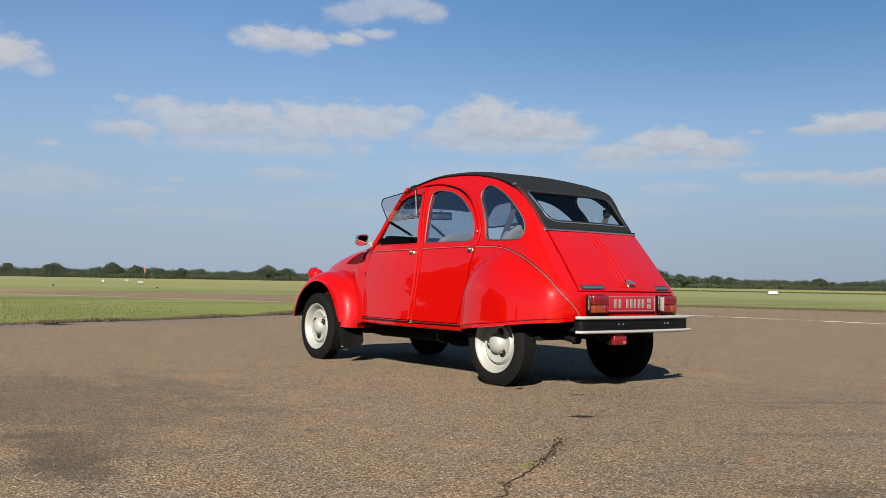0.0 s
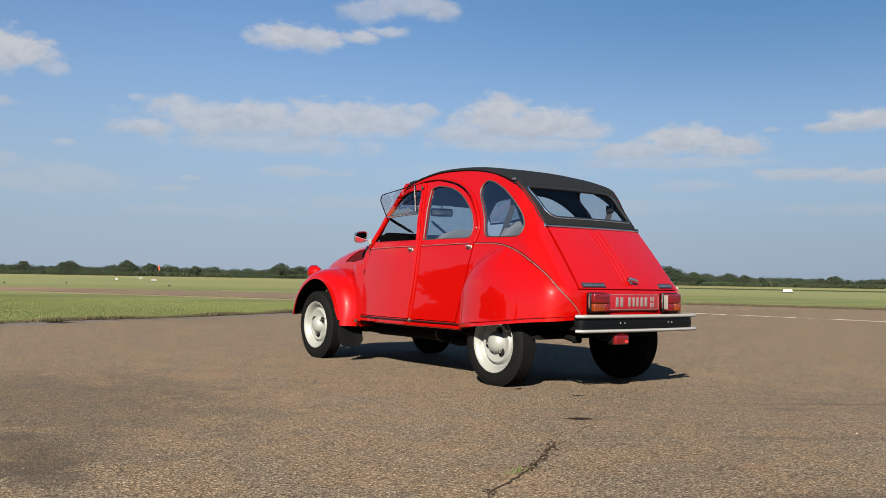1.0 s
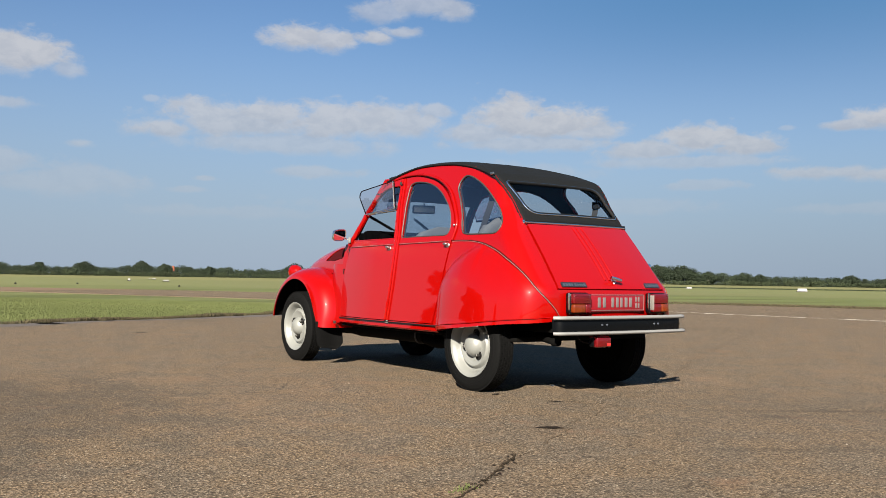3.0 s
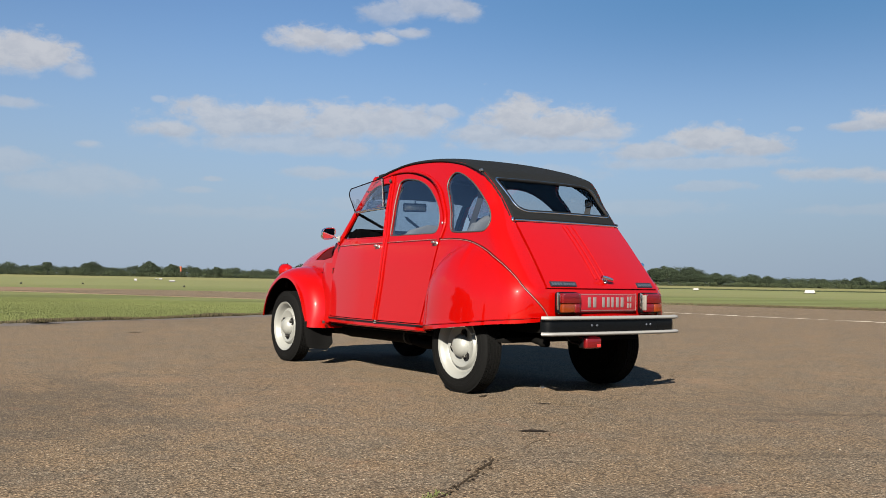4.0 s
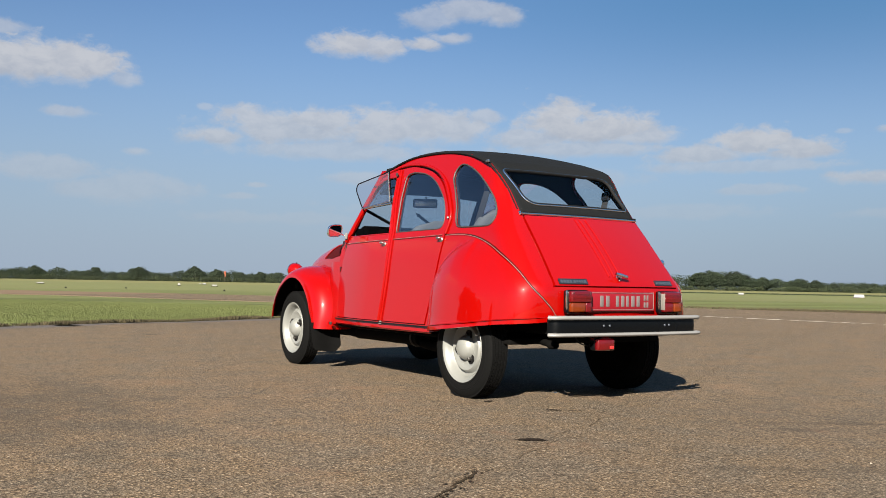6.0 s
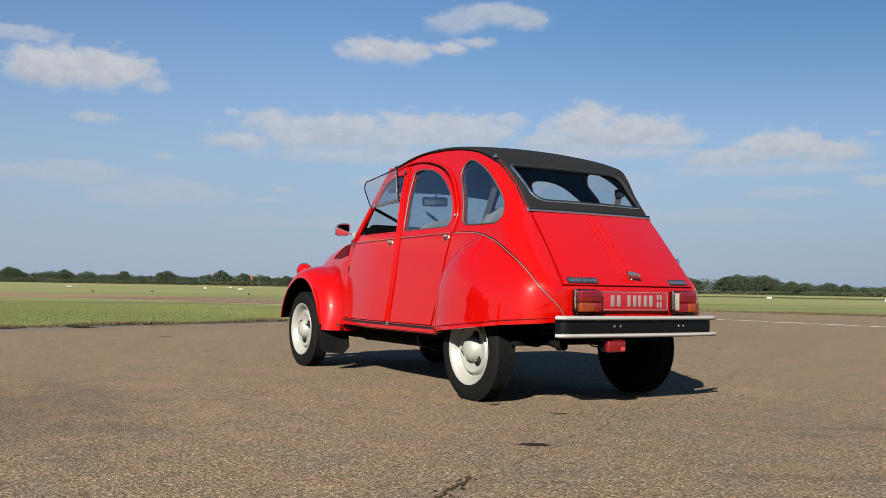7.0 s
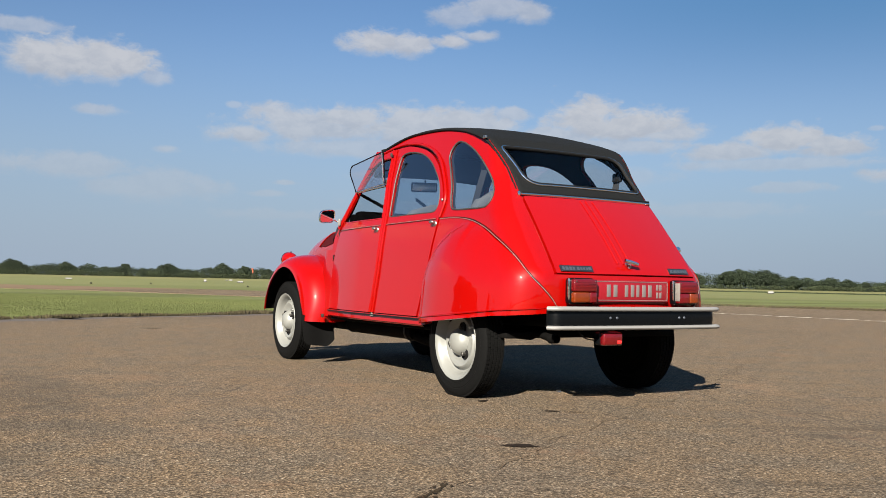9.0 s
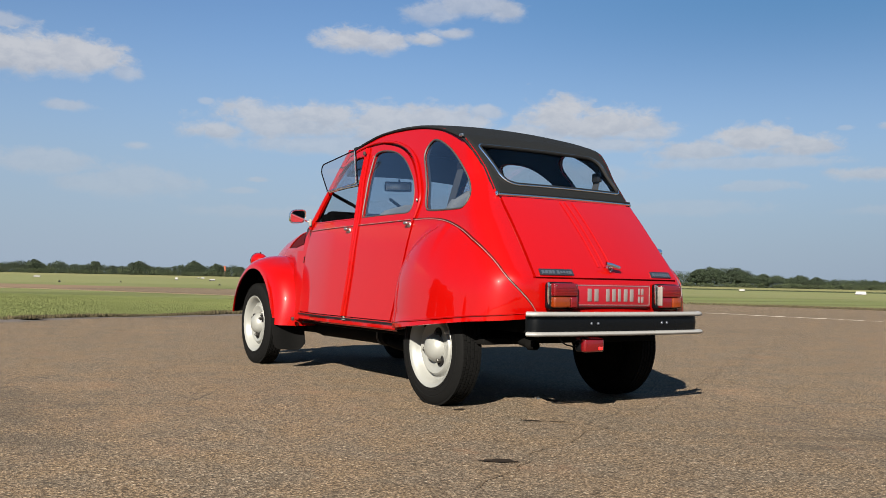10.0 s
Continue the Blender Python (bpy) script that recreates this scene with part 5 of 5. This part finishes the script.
def on_roof(u, s, out=0.0):
    """A place on the fabric: u across, s along from the tail."""
    hw, y, z = (float(np.interp(s, ROOF_LEN, ROOF_ARR[:, k])) for k in range(3))
    y2, z2 = (float(np.interp(s + 0.02, ROOF_LEN, ROOF_ARR[:, k])) for k in (1, 2))
    y1, z1 = (float(np.interp(s - 0.02, ROOF_LEN, ROOF_ARR[:, k])) for k in (1, 2))
    t = Vector((0, y2 - y1, z2 - z1)).normalized()
    nrm = Vector((0, -t.z, t.y))
    lift = 0.008 + 0.030 * max(0.0, min(1.0, (s - 0.45) / 0.7))
    sag = 0.004 * math.cos(s * 14.0) * (1 - u * u) if s > 0.55 else 0.0
    rise = lift * (1 - abs(u) ** 2.3) - sag + 0.006 + out
    # the cloth turns down over the rail
    rise -= 0.016 * max(0.0, (abs(u) - 0.95) / 0.06) ** 2
    return tuple(Vector((u * (hw + 0.006), y, z)) + nrm * rise)


S_END = float(ROOF_LEN[-1])
CLOTH = rounded([(-1.01, 0.0), (1.01, 0.0), (1.01, S_END), (-1.01, S_END)], 0.01, 0.03)
BACK_WINDOW = [(x / 0.455, s) for x, s in rounded([(-0.385, 0.050), (0.425, 0.050), (0.385, 0.322), (-0.425, 0.325)], [0.11, 0.035, 0.10, 0.03], 0.02)]
roof = part("fabric_roof", sheet(CLOTH, [BACK_WINDOW], on_roof, 0.004, 0.035, inward=(0, 0, -1)), FABRIC, car, "charcoal grey fabric folding roof")
back = part("back_window", sheet(BACK_WINDOW, [], lambda u, s: on_roof(u, s, -0.003), 0, 0.05, inward=(0, 0, -1)), BACK_FILM, roof, "clear rear window")
back.visible_shadow = False
part("back_window_frame", tube([on_roof(u, s, 0.003) for u, s in BACK_WINDOW], 0.005, True, 8), CHROME, roof, "bright rear window frame")
part("back_window_rubber", tube([on_roof(u * 0.985, 0.2 + (s - 0.2) * 0.96, 0.001) for u, s in BACK_WINDOW], 0.009, True, 8), BLACK, roof, "black rear window rubber")
both("roof_piping", tube([on_roof(-1.008, s, 0.004) for s in np.linspace(0.02, S_END - 0.02, 50).tolist()], 0.006, sides=6), FABRIC, roof)
for s in (0.62, 0.95, 1.28):
    part("roof_bow", tube([on_roof(u, s, -0.02) for u in np.linspace(-0.98, 0.98, 16).tolist()], 0.010, sides=6), LINING, roof, "dark roof bow")
part("roof_roll", tube([on_roof(u, S_END - 0.05, 0.004) for u in np.linspace(-0.99, 0.99, 20).tolist()], 0.014, sides=8), FABRIC, roof)

# ---- outside mirror ----
def side_mirror(s):
    def ring(k):
        return [(k * 0.054 * math.copysign(abs(math.cos(a)) ** 0.6, math.cos(a)), k * 0.043 * math.copysign(abs(math.sin(a)) ** 0.6, math.sin(a)) - 0.008 * k * math.cos(a) * s) for a in np.linspace(0, math.tau, 36, endpoint=False).tolist()]
    shell = [[(x, y, z) for x, z in ring(k)] for k, y in ((0.98, -0.020), (1.0, -0.016), (1.0, -0.002), (0.9, 0.014), (0.6, 0.026), (0.1, 0.030))]
    ob = part("side_mirror", grid_shape(shell, close_u=True, cap=True), CHROME, car, "rounded chrome door mirror")
    ob.location, ob.rotation_euler = (s * 0.662, 1.715, 1.022), (radians(7), 0, 0)
    part("mirror_rim", tube([(x, -0.020, z) for x, z in ring(0.97)], 0.0045, True, 8), CHROME, ob)
    part("mirror_face", ([(x, -0.0215, z) for x, z in ring(0.93)], [tuple(range(36))]), MIRROR, ob, "mirror glass", smooth=False)
    part("mirror_arm", tube([(-s * 0.045, 0.0, -0.020), (-s * 0.092, 0.0, -0.034)], 0.0045, sides=8), CHROME, ob)
    part("mirror_foot", box(-s * 0.096, -0.01, -0.036, 0.016, 0.026, 0.046, 0.006), WHITE_STRIP, ob, "pale mirror foot")


side_mirror(-1)
side_mirror(1)

# ---- wheels ----
def wheel(x, y, s, turn):
    """One wheel, with its outer face towards s."""
    hub = new("wheel")
    hub.parent = car
    hub.location, hub.rotation_euler = (x, y, 0.284), (0, 0, math.pi if s > 0 else 0)
    side = [(-0.056, 0.186), (-0.061, 0.196), (-0.0650, 0.209), (-0.0628, 0.211), (-0.0650, 0.214), (-0.064, 0.236), (-0.0620, 0.239), (-0.0635, 0.242), (-0.059, 0.262), (-0.052, 0.274), (-0.047, 0.2790)]
    tread = []
    for k in range(5):
        c = -0.042 + 0.021 * k
        tread += [(c - 0.0085, 0.2790), (c - 0.008, 0.2845), (c + 0.008, 0.2845), (c + 0.0085, 0.2790)]
    prof = side + tread + [(-a, r) for a, r in reversed(side)]
    verts, faces = lathe(prof, 72)
    verts = [(v[0], v[1], max(v[2], -0.2830)) for v in verts]
    tyre = part("tyre", (verts, faces), TYRE, hub, "black rubber tyre", angle=25)
    blocks = []
    for k in range(84):
        a = k * math.tau / 84
        for r in range(5):
            c = -0.042 + 0.021 * r
            m = Matrix.Rotation(a + (0.037 if r % 2 else 0), 4, "X") @ Matrix.Translation((c, 0, 0.283))
            if m.translation.z > -0.273:
                blocks.append(moved(([(-0.0088, -0.0095, 0), (0.0088, -0.0095, 0), (0.0088, 0.0095, 0), (-0.0088, 0.0095, 0), (-0.008, -0.0088, 0.0045), (0.008, -0.0088, 0.0045), (0.008, 0.0088, 0.0045), (-0.008, 0.0088, 0.0045)],
                                     [(4, 5, 6, 7), (0, 1, 5, 4), (1, 2, 6, 5), (2, 3, 7, 6), (3, 0, 4, 7)]), m))
    part("tread", joined(*blocks), TYRE, tyre, smooth=False)
    part("rim", lathe([(-0.040, 0.184), (-0.058, 0.193), (-0.063, 0.199), (-0.066, 0.1975), (-0.064, 0.190), (-0.057, 0.181), (-0.042, 0.169), (-0.024, 0.163), (-0.015, 0.156), (-0.014, 0.147), (-0.024, 0.139), (-0.034, 0.134), (-0.038, 0.128), (-0.037, 0.120), (-0.030, 0.106), (-0.027, 0.090), (-0.027, 0.0)], 64), CREAM, hub, "cream painted steel wheel")
    part("hub_cap", lathe([(-0.022, 0.076), (-0.030, 0.074), (-0.040, 0.070), (-0.054, 0.063), (-0.066, 0.052), (-0.075, 0.036), (-0.079, 0.018), (-0.080, 0.0)], 40), CREAM, hub, "cream domed hub cap")
    for k in range(3):
        a = math.radians(turn + 120 * k)
        yy, zz = 0.080 * math.cos(a), 0.080 * math.sin(a)
        # shade inside the bolt recess, given as a black disc on the cream steel
        part("bolt_pocket", moved(lathe([(-0.030, 0.028), (-0.0375, 0.027), (-0.0335, 0.023), (-0.033, 0.0)], 18), Matrix.Translation((0, yy, zz))), BLACK, hub, "black disc painting the shade of a bolt pocket")
        part("wheel_bolt", moved(lathe([(-0.028, 0.011), (-0.052, 0.011), (-0.055, 0.008), (-0.055, 0.0)], 6), Matrix.Translation((0, yy, zz))), BOLT, hub, "dark steel wheel bolt", smooth=False)
    part("tyre_valve", tube([(-0.045, -0.155, 0.085), (-0.075, -0.150, 0.082)], 0.006, sides=8), STEEL, hub, "tyre valve")
    # added disc, not a car part: hides the sunlit inside of the rim
    part("wheel_shade_disc", lathe([(0.048, 0.0), (0.050, 0.10), (0.052, 0.186), (0.046, 0.190), (0.044, 0.0)], 40), UNDER, hub, "black disc added to keep the wheel back dark")
    part("brake_drum", lathe([(0.06, 0.0), (0.06, 0.14), (-0.01, 0.14)], 32), UNDER, hub)


for x, s in ((-0.588, -1), (0.552, 1)):
    wheel(x, 0.045 if s < 0 else 0.015, s, 110)
    wheel(x + 0.016 * s, 2.41, s, 150)

# ---- underneath ----
both("mud_flap", sheet(rounded([(-0.735, 0.345), (-0.495, 0.345), (-0.480, 0.170), (-0.525, 0.122), (-0.710, 0.140)], [0.01, 0.01, 0.03, 0.04, 0.05], 0.03), [], lambda x, z: (x, 1.93 + 0.05 * (z - 0.24) + 0.01 * math.sin(x * 20), z), 0.006, 0.04, inward=(0, 1, 0)), TYRE, car, "black rubber mud flap")
part("chassis", joined(box(0, 1.38, 0.312, 0.62, 2.3, 0.05, 0.015), box(0, 2.45, 0.36, 0.72, 0.7, 0.26, 0.05)), UNDER, car, "black chassis")
part("silencer", joined(tube(spline([(-0.40, 2.0, 0.285), (-0.42, 1.78, 0.275), (-0.44, 1.70, 0.280)], 0.05), 0.035, sides=14), tube([(-0.44, 1.70, 0.29), (-0.44, 1.65, 0.292), (-0.44, 0.86, 0.292), (-0.44, 0.82, 0.29)], lambda t: 0.055, sides=20), tube(spline([(-0.44, 0.84, 0.265), (-0.42, 0.70, 0.24), (-0.40, 0.50, 0.27)], 0.05), 0.03, sides=12)), UNDER, car, "long black silencer tube")
part("silencer_strap", tube([(-0.44 + 0.058 * math.cos(a), 0.88, 0.292 + 0.058 * math.sin(a)) for a in np.linspace(0, math.tau, 24, endpoint=False).tolist()], 0.006, True, 6), BOLT, car)
both("suspension_arm", tube([(-0.20, 0.95, 0.30), (-0.44, 0.55, 0.305), (-0.50, 0.02, 0.300)], 0.032, sides=10), UNDER, car, "black suspension arm")
both("suspension_pot", tube([(-0.36, 1.55, 0.30), (-0.36, 0.75, 0.30)], 0.07, sides=16), UNDER, car)
part("exhaust_pipe", tube(spline([(-0.36, 0.45, 0.30), (-0.34, 0.0, 0.34), (-0.39, -0.30, 0.345), (-0.428, -0.47, 0.332)], 0.05), 0.019, sides=12), UNDER, car, "sooty exhaust pipe")
part("exhaust_tip", lathe([(-0.05, 0.021), (0.0, 0.024), (0.0, 0.017), (-0.04, 0.015)], 16, "y"), UNDER, car).location = (-0.431, -0.475, 0.330)
part("rear_crossmember", box(0, -0.30, 0.43, 0.80, 0.36, 0.07, 0.02), UNDER, car)


# ---- trees round the airfield ----
def clump(rnd, lobes, count, leaf):
    """Leaf clumps scattered over and inside rounded lobes, leaving gaps."""
    verts, faces = [], []
    for _ in range(count):
        cx, cy, cz, r, rz = rnd.choice(lobes)
        d = Vector((rnd.gauss(0, 1), rnd.gauss(0, 1), rnd.gauss(0, 1))).normalized() * (0.55 + 0.5 * rnd.random() ** 0.5)
        p = Vector((cx + d.x * r, cy + d.y * r, max(0.2, cz + d.z * rz)))
        n1 = (d.normalized() * 1.3 + Vector((rnd.gauss(0, 1), rnd.gauss(0, 1), rnd.gauss(0, 1)))).normalized()
        n2 = n1.orthogonal().normalized()
        n3 = n1.cross(n2)
        w = leaf * rnd.uniform(0.6, 1.5)
        k = len(verts)
        verts += [tuple(p + n2 * w), tuple(p + n3 * w * 0.8 + n1 * w * 0.3), tuple(p - n2 * w), tuple(p - n3 * w * 0.8 + n1 * w * 0.3)]
        faces.append((k, k + 1, k + 2, k + 3))
    return verts, faces


def tree(rnd, tall, wide, lobes=9, count=1500, leaf=0.17):
    """A broad tree: tapered trunk, limbs and a crown of leaf clumps."""
    ob = new("tree")
    trunk = [tube([(0, 0, -0.1), (0.05 * tall * rnd.uniform(-.3, .3), 0, tall * 0.3), (0, 0, tall * 0.62)], lambda t: tall * 0.030 * (1 - 0.6 * t), sides=8)]
    bulbs = []
    lobes *= 3
    for k in range(lobes):
        a, d = k * 2.4, wide * 0.5 * math.sqrt((k + 0.3) / lobes)
        r = wide * rnd.uniform(0.11, 0.22)
        z = tall * (0.80 - 0.42 * (d / (wide * 0.5)) ** 1.6) - r * 0.25 + rnd.uniform(-.10, .06) * tall
        bulbs.append((d * math.cos(a), d * math.sin(a), z, r, r * rnd.uniform(0.7, 0.95)))
        trunk.append(tube([(0, 0, tall * 0.32), (d * 0.6 * math.cos(a), d * 0.6 * math.sin(a), z * 0.85)], lambda t: tall * 0.012 * (1 - 0.7 * t), sides=5))
    part("trunk", joined(*trunk), BARK, ob)
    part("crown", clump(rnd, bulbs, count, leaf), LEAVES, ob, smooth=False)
    return tagged(ob, "broad dark green tree in the far tree line", "tree", group="trees round the airfield")


rnd = random.Random(21)
models = [tree(rnd, 8.0, w, c, 9000) for w, c in ((9.0, 9), (7.0, 8), (11.0, 11), (6.0, 7))]
for ob in models:
    ob.location = (-300 + 40 * models.index(ob), -420, 0)


def plant(bearing, far, tall, k):
    a = radians(bearing)
    m = models[k % 4]
    ob = copy_thing(m, Matrix.Translation((far * math.sin(a), far * math.cos(a), 0)) @ Matrix.Rotation(rnd.random() * 6.28, 4, "Z"))
    ob.scale = (tall / 8.0,) * 3
    return ob


# single crowns that stand above the belt
for bearing, tall, k in ((-6, 6.2, 2), (-2, 5.8, 0), (1.5, 6.6, 1), (5.5, 6.2, 2), (8.6, 5.6, 0), (11.2, 6.0, 3), (13.6, 6.0, 2), (16.9, 6.6, 0), (18.9, 5.8, 1), (20.2, 5.0, 3), (21.4, 5.0, 1), (26.0, 6.6, 0), (27.4, 5.6, 2),
                         (29.5, 5.2, 1), (32.5, 6.0, 2), (36, 6.4, 3), (41, 7.0, 2), (45, 7.4, 0), (46.6, 8.2, 2), (48.3, 9.2, 1), (49.5, 9.8, 2), (50.6, 9.6, 2), (51.4, 8.4, 1), (52.4, 6.6, 0), (53.6, 5.2, 1), (54.6, 6.4, 2), (55.2, 5.6, 0), (56.6, 4.8, 3), (58.0, 4.6, 0), (60.2, 5.8, 2), (62.2, 4.8, 1), (64.6, 5.0, 2), (66.5, 4.8, 0), (70, 5.0, 3)):
    plant(bearing + rnd.uniform(-0.4, 0.4), 424 + rnd.uniform(-6, 14), tall * (1.2 if bearing < 38 else 1.04), k)

# nearer trees beside the apron, mirrored in the paint
for bearing, tall, slim in ((-36, 4.0, 1.3), (-38.5, 8.0, 1.0), (-42, 17.0, 0.85), (-43.5, 20.0, 0.95), (-46, 16.0, 1.0), (-49, 18.0, 0.8), (-53, 12.0, 1.0), (-57, 7.0, 1.2), (-65, 9.0, 0.35), (-84, 6.0, 1.0), (-92, 7.0, 1.0), (-101, 6.0, 1.0), (-110, 7.5, 1.0)):
    ob = plant(bearing, 60 if bearing > -70 else 90, tall, 3)
    ob.scale = (tall / 8.0 * slim, tall / 8.0 * slim, tall / 8.0)

# the continuous belt of trees and scrub
def belt(b0, b1, far, height, count, leaf, seed, deep=14):
    rnd = random.Random(seed)
    lobes = []
    span = b1 - b0
    for i in range(count):
        b = b0 + span * rnd.random()
        h = height(b) * (0.55 + 0.55 * abs(noise.noise(Vector((b * 0.9, seed, 0.3)))) + 0.25 * rnd.random())
        r = h * rnd.uniform(0.22, 0.45)
        d = far + rnd.uniform(-deep, deep)
        lobes.append((d * math.sin(radians(b)), d * math.cos(radians(b)), h - r * 0.8, r, r * 0.8))
        lobes.append((d * math.sin(radians(b + 0.1)), d * math.cos(radians(b + 0.1)), h * 0.35, r, h * 0.4))
    return clump(rnd, lobes, count * 75, leaf)


def belt_height(b):
    return float(np.interp(b, [-15, 10, 30, 42, 47, 50, 52.6, 54.5, 62, 75], [5.0, 5.0, 5.0, 6.4, 8.0, 9.4, 6.6, 5.2, 4.8, 4.6]))


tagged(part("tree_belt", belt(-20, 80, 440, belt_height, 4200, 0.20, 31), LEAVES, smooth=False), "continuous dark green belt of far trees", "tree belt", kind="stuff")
tagged(part("hedge", belt(-20, 80, 418, lambda b: 2.4, 1500, 0.19, 32, 4), HEDGE, smooth=False), "lighter green scrub hedge before the trees", "hedge", kind="stuff")
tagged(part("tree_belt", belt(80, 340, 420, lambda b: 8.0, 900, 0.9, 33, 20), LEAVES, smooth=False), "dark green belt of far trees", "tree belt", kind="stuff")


# ---- markers on the field ----
def marker(x, y, wide, tall):
    """A white runway marker: a sloped board on a low frame."""
    ob = new("runway_marker")
    part("board", ([(-wide / 2, -0.25, 0.05), (wide / 2, -0.25, 0.05), (wide * 0.42, 0.15, tall), (-wide * 0.42, 0.15, tall), (-wide / 2, 0.4, 0.05), (wide / 2, 0.4, 0.05)],
                   [(0, 1, 2, 3), (3, 2, 5, 4), (0, 3, 4), (1, 5, 2), (0, 4, 5, 1)]), MARKER, ob, smooth=False)
    part("foot", box(0, 0.05, 0.02, wide + 0.1, 0.8, 0.06, 0.01), BLACK, ob)
    ob.location = (x, y, 0)
    ob.rotation_euler = (0, 0, -math.atan2(x + 4, y + 4))
    return tagged(ob, "white sloped marker board on the grass", "marker", group="white field markers")


for x, y, w, h in ((13.6, 105.5, 0.72, 0.17), (27.8, 101.0, 0.28, 0.27), (44.8, 146.2, 0.24, 0.18), (43.0, 138.5, 0.50, 0.24), (30.0, 95.0, 0.62, 0.19), (86.1, 68.5, 0.66, 0.26), (80.9, 49.8, 1.02, 0.34)):
    marker(x, y, w, h)

# low dark lamps on the field
for x, y in ((12.3, 61.5), (15.9, 51.4), (7.8, 58.6)):
    lamp = new("field_lamp")
    part("base", lathe([(0.0, 0.08), (0.03, 0.075), (0.05, 0.05), (0.09, 0.035), (0.10, 0.0)], 12, "z"), BLACK, lamp)
    lamp.location = (x, y, -0.01)
    tagged(lamp, "small dark edge lamp on the grass", "field lamp", group="field lamps")

# windsock
sock = new("windsock")
part("mast", tube([(0, 0, 0), (0, 0, 4.5)], 0.045, sides=8), BARK, sock)
part("sleeve", tube([(0.0, 0, 4.4), (0.15, 0.1, 3.9), (0.28, 0.15, 3.1), (0.28, 0.15, 2.4)], lambda t: 0.42 - 0.17 * t, sides=12), ORANGE, sock, "faded orange sleeve hanging slack")
sock.location = (122.0, 355.0, 0)
tagged(sock, "slack orange and white windsock on a mast", "windsock")
